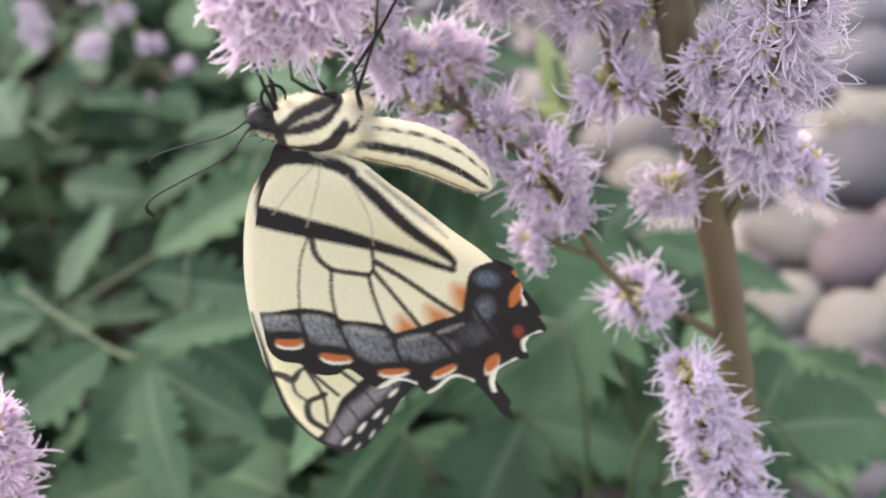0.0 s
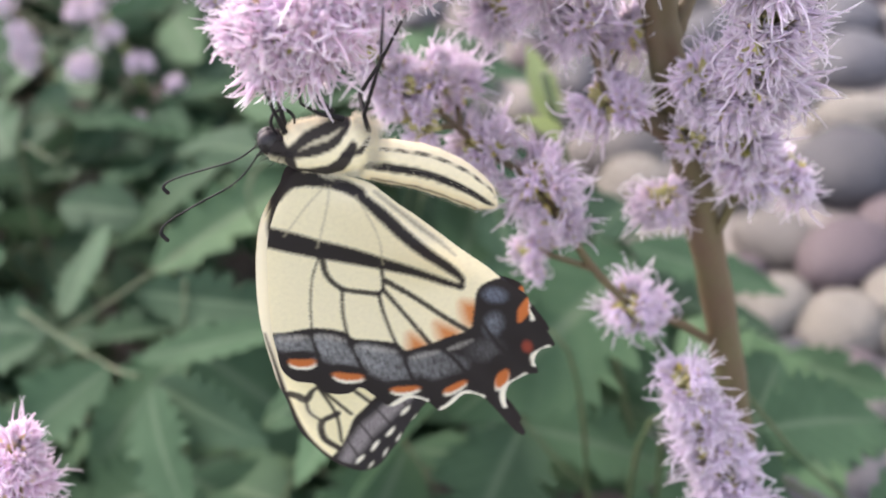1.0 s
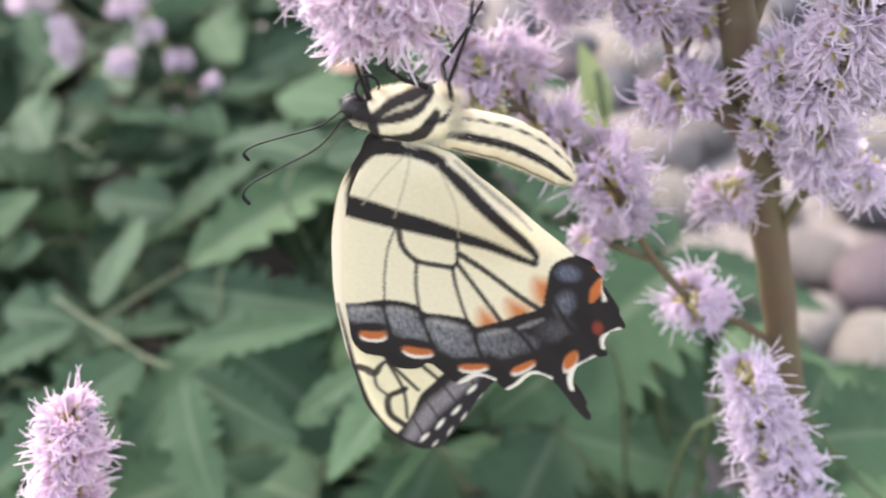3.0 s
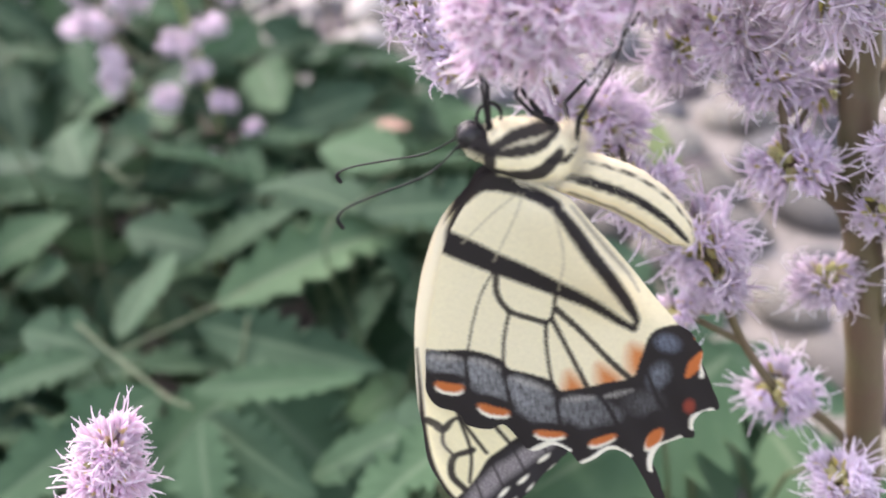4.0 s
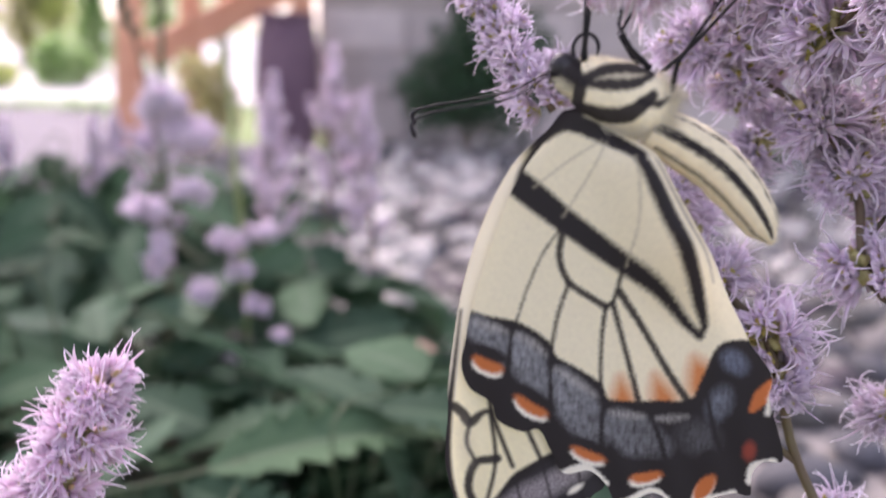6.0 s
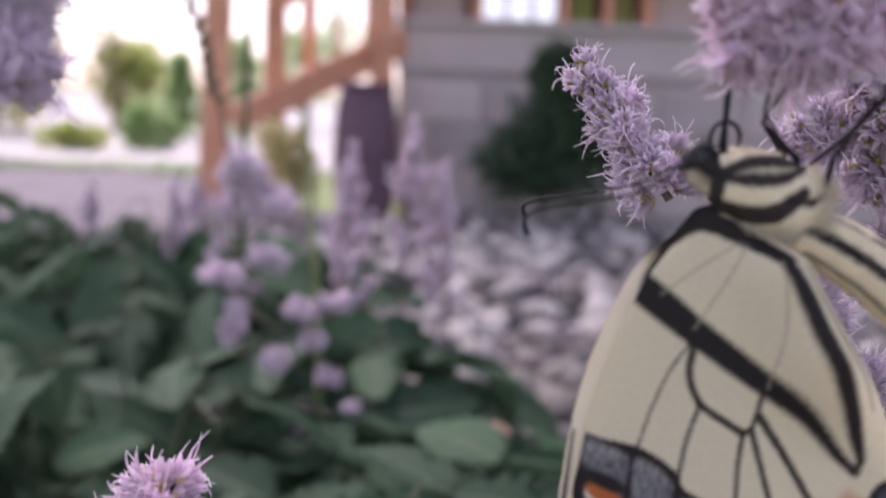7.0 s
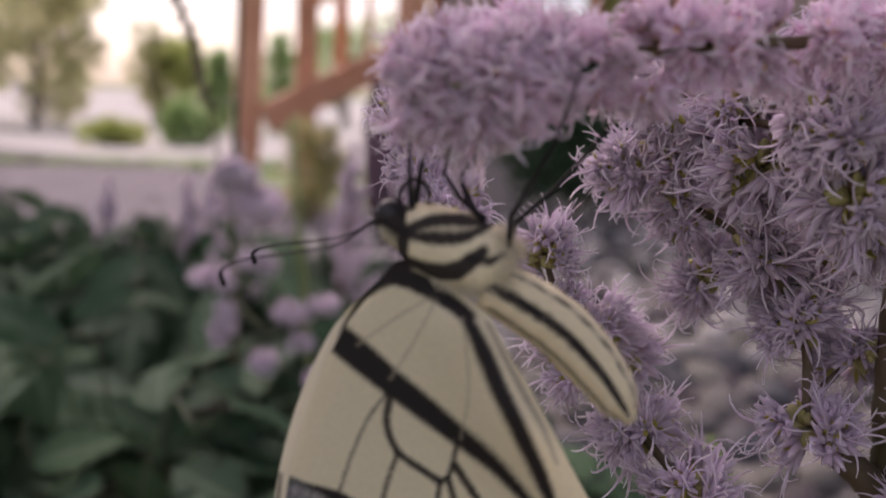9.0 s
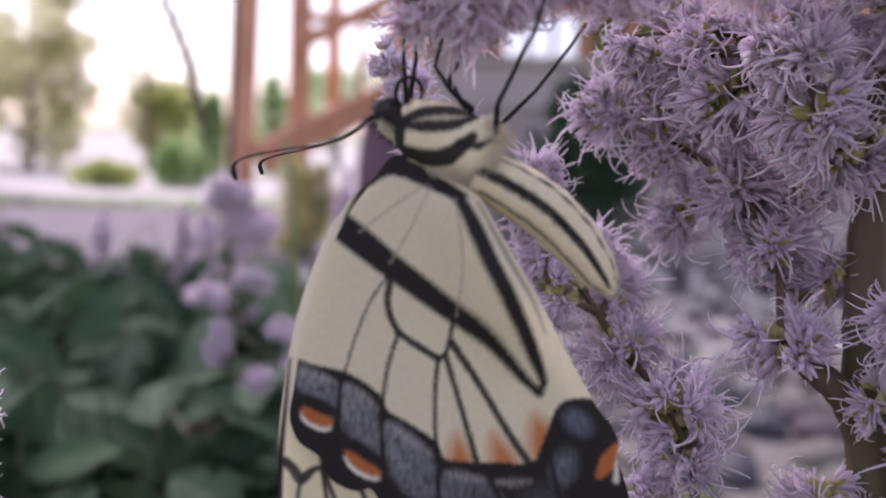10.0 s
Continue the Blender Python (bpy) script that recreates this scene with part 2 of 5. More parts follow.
def hind_pattern(xy):
    fuzz = speckle(xy, 1.3, 3.0)
    fine = speckle(xy, 4.5, 9.0)
    rag = speckle(xy, 2.6, 5.0)
    xy = xy + 0.14 * np.stack([fine, np.roll(fine, 7)], 1) + 0.22 * np.stack([rag, speckle(xy, 2.6, 25.0)], 1)
    c = np.tile(np.array(CREAM), (len(xy), 1)) * (1 + 0.05 * fuzz + 0.04 * fine)[:, None]
    margin = [(-18.9, 3.2), (-14.7, 1.8), (-10.3, 0.9), (-6.1, -1.8), (-4.8, -4.2), (-1.5, -6), (2.1, -8.4), (3.6, -11), (7.2, -11.6), (11, -11.5),
              (14.7, -11.6), (17.6, -10.6), (19.3, -6.4), (21, -2.3), (24.9, -1.4)]
    zone = spline(margin, 8) + [np.array(p, float) for p in ((40, -1), (40, -50), (-30, -50), (-30, 3.2))]
    for line, w in (([(6.2, -11), (5.9, -9.2), (5.5, -7.2)], (3.4, 2.2, 0.5)), ([(12.4, -10.6), (11.6, -8.8), (10.8, -6.8)], (3.4, 2.2, 0.5)), ([(18.2, -8.0), (17.5, -6.0), (16.6, -4.0)], (4.2, 3.0, 0.8))):
        c = lay(c, near_line(xy, line, [1.15 * x for x in w], 1.3), (0.60, 0.195, 0.05), 0.95)
    c = lay(c, inside(xy, zone), BLACK)
    c = lay(c, near_line(xy, margin, (0.9, 1.3, 1.2, 1.3, 1.2, 1.2, 1.4, 1.6, 1.8, 2.2, 2.2, 1.6), 0.25), BLACK)
    streak = speckle(xy * np.array((2.6, 0.55)), 1.0, 61.0)
    dust = np.clip(0.70 + 0.14 * fine + 0.3 * fuzz + 0.55 * streak, 0.1, 1.1)
    cells = (([(-16.8, 0.9), (-14.4, -1.4), (-12.5, -4.6)], (3.0, 4.6, 2.2), 1.0), ([(-10.3, -2.0), (-8.4, -5.2), (-6.5, -10.0)], (3.6, 5.2, 3.0), 1.0),
             ([(-3.7, -7.4), (-1.0, -11.4), (2.1, -16.8)], (3.8, 6.4, 4.2), 0.95), ([(5.4, -14.4), (8.8, -16.6), (13.0, -18.4)], (4.6, 6.6, 3.0), 0.62))
    for line, w, strength in cells:
        (x0, y0), (x1, y1) = line[0], line[2]
        along = ((xy[:, 0] - x0) * (x1 - x0) + (xy[:, 1] - y0) * (y1 - y0)) / ((x1 - x0) ** 2 + (y1 - y0) ** 2)
        c = lay(c, near_line(xy, line, w, 0.75) * dust * np.clip(1.15 - 0.45 * along, 0.4, 1.1), GREY, strength)
    c = lay(c, near_spot(xy, 20.9, -11.0, 1.7, 2.6, -14, 0.9) * dust, (0.20, 0.22, 0.26), 0.8)
    c = lay(c, near_spot(xy, 18.2, -16.6, 3.0, 2.4, -30, 1.4) * dust, GREY, 0.30)
    c = lay(c, near_spot(xy, 22.6, -4.3, 2.1, 1.5, -40, 0.8) * dust, (0.19, 0.22, 0.29), 0.85)
    # paler upper rims of the grey cells: light from above, put into the scale colour
    lit_rims = ([(-16.6, 1.4), (-14, 0.6), (-12, 0)], [(-10.6, -0.3), (-8, -1.8), (-6, -3.4)], [(-4.4, -5.8), (-1.4, -7.6), (2, -10)], [(4.4, -12.6), (7, -13.2), (9.4, -13.2)], [(11.6, -13.6), (14, -13.6), (16, -13.2)])
    for line in lit_rims:
        c = lay(c, near_line(xy, line, (0.5, 1.2, 0.5), 0.55) * np.clip(0.7 + 0.6 * streak + 0.3 * fine, 0, 1), (0.42, 0.40, 0.37), 0.8)
    for line in ([(-11.3, 0), (-11.7, -6), (-13, -13.4)], [(-5.2, -4.6), (-4.9, -11.6), (-4, -18.9)], [(3.1, -10.9), (3.2, -17.6), (4.3, -25.3)],
                 [(9.9, -11.5), (12.7, -18.3), (16.2, -30.4)], [(18.8, -9.3), (21.2, -17.5), (24, -22)]):
        c = lay(c, near_line(xy, line, (0.5, 0.9, 0.9)), BLACK)
    for line in ([(-18.2, -7.3), (-14.8, -8.2), (-11.6, -8.2)], [(-12.6, -12.8), (-8.2, -14.1), (-5, -15.6)], [(-3.2, -20.2), (1.2, -21.3), (4.4, -23.3)]):
        c = lay(c, near_line(xy, line, (0.8, 1.4, 0.8)), BLACK)
    for x, y, a, b, turn in ((-14.8, -5.6, 2.6, 1.3, -24), (-8, -12.2, 3.1, 1.25, -33), (1.2, -20.0, 3.0, 1.1, -24), (10.4, -23.7, 2.6, 1.2, 10), (19.6, -25.4, 1.3, 2.8, -28)):
        c = lay(c, near_spot(xy, x, y - 0.1, a * 0.97, b * 0.95, turn, 0.15), WHITE)
        c = lay(c, near_spot(xy, x + 0.15, y + 0.55, a * 0.96, b * 0.92, turn, 0.25), ORANGE)
        c = lay(c, near_spot(xy, x + 0.3, y + 1.75 * b, a * 1.3, b * 0.78, turn, 0.3), BLACK)
    c = lay(c, near_line(xy, [(26.0, -11.6), (27.2, -9.6), (28.3, -7.6)], (1.2, 2.6, 1.6), 0.3), ORANGE)
    c = lay(c, near_line(xy, [(28.9, -7.2), (28.5, -9.8), (28.2, -12.4)], (0.6, 1.0, 0.7)), WHITE)
    c = lay(c, near_spot(xy, 26.0, -18.4, 1.0, 1.6, 0, 0.4), (0.4, 0.07, 0.04), 0.6)
    for line, w in (([(-2.4, -22.7), (-0.4, -21.9), (1.5, -22.1), (4.2, -24.4)], 1.3), ([(6.6, -28), (8.6, -27.2), (11.9, -25.9), (15, -28)], 1.4),
                    ([(19.0, -32), (19.2, -29.4), (20.7, -27.1), (24.2, -25.7)], 1.5), ([(26.7, -23.4), (27.2, -21.2), (29.8, -20.2)], 1.6)):
        c = lay(c, near_line(xy, line, (w * 0.9, w * 1.3, w * 0.9), 0.2), WHITE)
    c = lay(c, near_line(xy, [(-6.2, 30.2), (-3.7, 31), (-0.6, 30), (2.5, 27.9), (5, 25.2)], (1.0, 2.6, 2.8, 2.4, 2.2), 0.35), BLACK)
    c = lay(c, near_line(xy, [(4.4, 25.8), (7.5, 19.7), (10, 14.2), (12.7, 9.3), (15.7, 4.9), (17.5, 1.6), (17.2, -0.1)], (1.5, 2.3, 2.4, 2.2, 1.9, 1.2, 0.9), 0.4), BLACK)
    c = lay(c, near_line(xy, [(7.6, 24.4), (9.8, 20.4), (12.8, 15.2), (15.6, 10.6), (17.6, 6.8)], (0.5, 0.8, 0.9, 0.6, 0.2), 0.4), (0.20, 0.18, 0.15), 0.75)
    c = lay(c, near_line(xy, [(-12.8, 23.4), (-8.6, 20.3), (-4.7, 17.3), (0.2, 13.7), (5, 9.9), (10, 5.9), (14.2, 2.1), (17.1, -0.4)],
                         (4.0, 4.0, 3.6, 3.2, 2.4, 1.7, 1.4, 1.2), 0.4), BLACK)
    c = lay(c, near_line(xy, [(-3.6, 32.6), (-6.2, 30.2), (-7.6, 28.4)], (3.0, 1.8, 0.4), 0.35), BLACK)
    for line, w in (([(-4.4, 15.6), (-4.7, 11.3), (-3.1, 7.7), (-0.2, 5.7), (2.6, 4)], 0.95), ([(2.6, 4), (3.8, 5.2), (4.6, 9.3)], 0.6), ([(-3.1, 7.7), (-4.6, 2.2), (-5.4, -4.5)], 0.55),
                    ([(2.6, 3.8), (2.3, -0.4), (2.5, -7.3), (3.1, -10.6)], 0.6), ([(3.6, 4.6), (5.3, -0.6), (6.9, -5.6), (8.5, -10.7)], 0.8),
                    ([(4.4, 6.4), (8.5, 0.6), (12.3, -5.4), (16.4, -11.2)], 1.0), ([(-4.6, 15.9), (-7.2, 12), (-9.3, 6.5), (-11.1, 0)], 0.32)):
        c = lay(c, near_line(xy, line, (w * 1.15, w, w * 1.15), 0.26), BLACK, 0.95)
    for line in ([(5, 9.8), (5.7, 15.8), (4.4, 24.8)], [(0.3, 28.4), (-3.7, 25.9), (-8.9, 21.8)], [(1, 28), (-1.4, 23), (-4.5, 17.5)]):
        c = lay(c, near_line(xy, line, (0.3, 0.26, 0.3), 0.25), (0.4, 0.36, 0.26), 0.7)
    return np.clip(c, 0, 1)


def fore_pattern(xy):
    fuzz, fine = speckle(xy, 1.3, 13.0), speckle(xy, 4.5, 19.0)
    xy = xy + 0.10 * np.stack([fine, np.roll(fine, 7)], 1)
    c = np.tile(np.array((0.80, 0.735, 0.49)), (len(xy), 1)) * (1 + 0.05 * fuzz + 0.04 * fine)[:, None]
    costa = near_line(xy, [(-12, 24), (-15.6, 16), (-17.8, 8.5), (-19.2, 1.5), (-20.2, -6.5), (-20.5, -13)], (3.6, 4.2, 4.2, 3.8, 2.4, 1.0), 0.6)
    c = lay(c, costa, (0.70, 0.66, 0.55), 0.7)
    edge = [(3.5, -17.5), (-2.5, -19.5), (-6, -21.2), (-9.4, -23.6), (-12, -27), (-14.3, -29.8), (-17.2, -31.8)]
    zone = spline(edge, 6) + [np.array(p, float) for p in ((-17, -45), (20, -45), (20, -17))]
    c = lay(c, inside(xy, zone), (0.03, 0.027, 0.03))
    c = lay(c, near_line(xy, edge, (1.0, 1.2, 1.4, 1.2, 1.0)), BLACK)
    dust = np.clip(0.7 + 0.6 * fine, 0, 1)
    c = lay(c, near_line(xy, [(2.5, -21), (-2.6, -24), (-7.4, -26.6), (-11.6, -30), (-14.4, -33)], (2.6, 3.6, 4.0, 3.8, 2.8), 0.9) * dust, (0.36, 0.325, 0.335), 0.95)
    for line in ([(-0.5, -20), (1, -27)], [(-5.6, -21.5), (-3.2, -30)], [(-9.6, -24), (-7.6, -33)], [(-12.8, -28), (-12, -35)]):
        c = lay(c, near_line(xy, line, (0.3, 0.4)), BLACK)
    for (x, y), (x2, y2) in zip(((-0.2, -25.6), (-4.4, -29.6), (-8.2, -31.9), (-12, -34.2)), ((1.6, -27.9), (-2.7, -31.4), (-6.2, -34.2), (-9.8, -36.2))):
        c = lay(c, near_spot(xy, x, y, 1.35, 0.5, 40), WHITE)
        c = lay(c, near_spot(xy, x2 - 0.6, y2 - 0.4, 0.9, 0.26, 48), WHITE)
    c = lay(c, near_line(xy, [(-19.4, -12.2), (-18.2, -13.2), (-17, -14.6), (-15.2, -13.2), (-13.8, -12.8)], (1.6, 1.6, 1.8, 1.0, 0.7)), BLACK, 0.95)
    for line, w in (([(-14, -9), (-13.7, -13.1), (-10.2, -21.9)], 0.4), ([(-9, -12), (-8.4, -15.2), (-5.6, -21.2)], 0.4), ([(-12.6, -20.6), (-15.9, -21.3), (-16.9, -25.6), (-15, -29.6)], 0.7),
                    ([(-13.9, -13.2), (-12.9, -20.8), (-14, -28)], 0.35), ([(-17, -14.4), (-17.4, -18), (-16, -21)], 0.35)):
        c = lay(c, near_line(xy, line, (w * 2.0, w * 1.8)), BLACK, 0.97)
    c = lay(c, near_spot(xy, -17.6, -18.2, 1.2, 3.2, 10, 1.0), (0.45, 0.42, 0.36), 0.25)
    c = lay(c, near_line(xy, [(-18.9, 3), (-19.7, -6.5), (-20.3, -13.4), (-20.3, -21), (-19.1, -26.8), (-16.9, -31.8), (-13.0, -36.8)], (0.4, 0.7, 1.2, 1.3, 1.1, 0.9, 0.7)), BLACK)
    c = lay(c, near_line(xy, [(-3.4, 32.8), (-6.6, 29.4), (-10.2, 24), (-11.6, 20.4)], (4.2, 3.0, 1.8, 0.4), 0.4), BLACK)
    return np.clip(c, 0, 1)


def wing_mesh(name, edge, pattern, bend, step=0.27, seed=1):
    rim = np.array(spline(edge, 1 + int(10 * 0.27 / step), closed=True))
    rng = np.random.default_rng(seed)
    low, high = rim.min(0), rim.max(0)
    gx, gy = np.meshgrid(np.arange(low[0], high[0], step), np.arange(low[1], high[1], step * 0.87))
    gx = gx + (np.arange(gx.shape[0]) % 2)[:, None] * step / 2
    grid = np.stack([gx.ravel(), gy.ravel()], 1)
    grid = grid + rng.uniform(-0.12, 0.12, grid.shape) * step
    grid = grid[inside(grid, rim)]
    far = np.ones(len(grid), bool)
    for a in rim:
        far &= np.hypot(*(grid - a).T) > step * 0.6
    grid = grid[far]
    points = [Vector(p) for p in np.concatenate([rim, grid])]
    count = len(rim)
    out = mathutils.geometry.delaunay_2d_cdt(points, [(i, (i + 1) % count) for i in range(count)], [], 1, 1e-6)
    xy = np.array([tuple(v) for v in out[0]])
    depth = bend(xy)
    swell = bulge(xy) if name == "hindwing" else np.zeros(len(xy))
    lift = swell / 138
    me = mesh_from(name, np.stack([xy[:, 0] + (15 - xy[:, 0]) * lift, depth - swell, xy[:, 1] + (104 - xy[:, 1]) * lift], 1) / 1000, [tuple(f) for f in out[2]])
    rgb = pattern(xy)
    attr = me.color_attributes.new("scales", "FLOAT_COLOR", "POINT")
    attr.data.foreach_set("color", np.concatenate([rgb, np.ones((len(rgb), 1))], 1).astype(np.float32).ravel())
    return me


def ripple(xy):
    """Gentle camber with a crease along the veins and a curl at the margin."""
    return 0.5 * np.sin((xy[:, 0] - 2) / 9) - 0.0006 * (xy[:, 0] + 4) ** 2 + 0.15 * np.sin(xy[:, 0] * 0.9 + xy[:, 1] * 0.35) * np.clip((5 - xy[:, 1]) / 25, 0, 1)


def bulge(xy):
    """The fold of the hindwing that stands out beside the abdomen."""
    line = np.array(spline([(4, 27), (7, 20.5), (9.8, 14.6), (12.4, 9.8), (15, 5.6), (17.5, 1)], 8))
    near = np.exp(-((xy[:, None, 0] - line[None, :, 0]) ** 2 + (xy[:, None, 1] - line[None, :, 1]) ** 2) / 22).sum(1) / 11.0
    ends = np.clip((xy[:, 1] - 0) / 12, 0, 1), np.clip((33 - xy[:, 1]) / 9, 0, 1)
    return 6.0 * np.minimum(near, 1.2) * ends[0] ** 2 * (3 - 2 * ends[0]) * ends[1] ** 2 * (3 - 2 * ends[1])


def lathe(name, line, radii, flat, paint, sides=56, rough=0.0):
    """A body segment along a line in the x-z plane; flat: its breadth against its height. Painted by the side view."""
    pts = spline([(x, 0, z) for x, z in line], 16)
    r = np.interp(np.linspace(0, 1, len(pts)), np.linspace(0, 1, len(radii)), radii)
    verts, faces, info = [], [], []
    for i, p in enumerate(pts):
        d = pts[min(i + 1, len(pts) - 1)] - pts[max(i - 1, 0)]
        d = d / np.linalg.norm(d)
        up = np.array((-d[2], 0, d[0]))
        for k in range(sides):
            a = 2 * math.pi * k / sides
            wave = 1 + rough * noise.noise((i * 0.16, k * 0.22, 3.0))
            verts.append((p + up * math.cos(a) * r[i] * wave + np.array((0, 1, 0)) * math.sin(a) * r[i] * flat * wave) / 1000)
            info.append((i / (len(pts) - 1), a))
    for i in range(len(pts) - 1):
        for k in range(sides):
            a, b = i * sides + k, i * sides + (k + 1) % sides
            faces.append((a, a + sides, b + sides, b))
    faces.append(tuple(range(sides)))
    faces.append(tuple((len(pts) - 1) * sides + k for k in reversed(range(sides))))
    me = mesh_from(name, verts, faces)
    rgb = np.clip(paint(np.array(info), np.array(verts) * 1000), 0, 1)
    attr = me.color_attributes.new("scales", "FLOAT_COLOR", "POINT")
    attr.data.foreach_set("color", np.concatenate([rgb, np.ones((len(rgb), 1))], 1).astype(np.float32).ravel())
    return me


def paint_abdomen(info, verts):
    s, a = info[:, 0], np.abs(np.where(info[:, 1] > math.pi, info[:, 1] - 2 * math.pi, info[:, 1]))
    fine = speckle(verts[:, [0, 2]], 1.2, 30.0)
    c = np.tile(np.array((0.78, 0.69, 0.48)), (len(s), 1)) * (1 + 0.08 * fine)[:, None]
    rings = 0.5 + 0.5 * np.cos(s * 2 * math.pi * 9)
    stripe = np.clip(1 - np.abs(a - 1.47 + 0.05 * fine) / (0.29 * (1 - 0.45 * s)), 0, 1) * (s < 0.94)
    c = lay(c, np.clip(stripe * 3, 0, 1), BLACK)
    dots = np.clip(1 - np.abs(a - 0.62 + 0.05 * fine) / 0.10, 0, 1) * (0.25 + 0.75 * rings) * (s < 0.9) * (s > 0.05)
    c = lay(c, np.clip(dots * 2.6, 0, 1), (0.03, 0.026, 0.024), 0.92)
    under = np.clip(1 - np.abs(a - 2.35) / 0.16, 0, 1) * (s > 0.05) * (s < 0.95)
    c = lay(c, np.clip(under * 2, 0, 1), BLACK, 0.85)
    c = lay(c, np.clip((a - 1.75) / 0.3, 0, 1) * (1 - under), (0.76, 0.60, 0.38), 0.4)
    return c


def paint_thorax(info, verts):
    xy = verts[:, [0, 2]]
    fine = speckle(xy, 1.1, 40.0)
    c = np.tile(np.array((0.78, 0.70, 0.49)), (len(xy), 1)) * (1 + 0.1 * fine)[:, None]
    xy = xy + 0.12 * np.stack([fine, np.roll(fine, 5)], 1)
    for line, w in (([(-3.2, 37.3), (0.3, 38.7), (4, 38.9), (7.4, 38.4)], (1.2, 1.6, 1.5, 0.6)), ([(-3.2, 36.9), (0.5, 36.7), (4, 37.0), (7.2, 38.2)], (1.2, 1.8, 1.6, 0.6)), ([(-2.8, 33.2), (0.6, 32.4), (3.6, 32.8), (6.8, 35.4)], (1.8, 2.4, 2.6, 1.5)),
                    ([(-4.2, 39.5), (-3.4, 36), (-3.6, 33)], (1.5, 1.9, 1.3)), ([(5, 34.5), (7.6, 34.2), (9.5, 35.2)], (1.0, 1.2, 0.6))):
        c = lay(c, near_line(xy, line, w, 0.2), BLACK, 0.98)
    c = lay(c, near_line(xy, [(-1.6, 37.3), (1, 37.75), (5, 38.0)], (0.15, 0.4, 0.15), 0.15), (0.32, 0.29, 0.22), 0.8)
    return c


def paint_head(info, verts):
    xy = verts[:, [0, 2]]
    c = np.tile(np.array((0.03, 0.025, 0.025)), (len(xy), 1))
    return lay(c, near_line(xy, [(-6.5, 36.6), (-4.4, 34.8)], (1.6, 1.8), 0.5), (0.6, 0.55, 0.4))


def bristles(name, roots, mat, parent, length, radius, count, seed, droop=(0.6, 0, -0.3), where=lambda p: True):
    """Short hairs standing on a mesh's faces."""
    rng = random.Random(seed)
    verts, faces = [], []
    polys = [f for f in roots.polygons if where(f.center)]
    for _ in range(count):
        f = rng.choice(polys)
        p, nrm = Vector(f.center), Vector(f.normal)
        way = (nrm + Vector(droop) * rng.uniform(0.3, 1.2) + Vector([rng.uniform(-0.4, 0.4) for _ in range(3)])).normalized()
        l = length * rng.uniform(0.4, 1.0)
        bend = Vector(droop) * l * 0.35
        tube_data([p - nrm * radius, p + way * l * 0.5, p + way * l + bend], [radius, radius * 0.8, radius * 0.2], 3, verts, faces, cap=False)
    return piece(name, mesh_from(name, verts, faces), parent, None, "", (mat,))


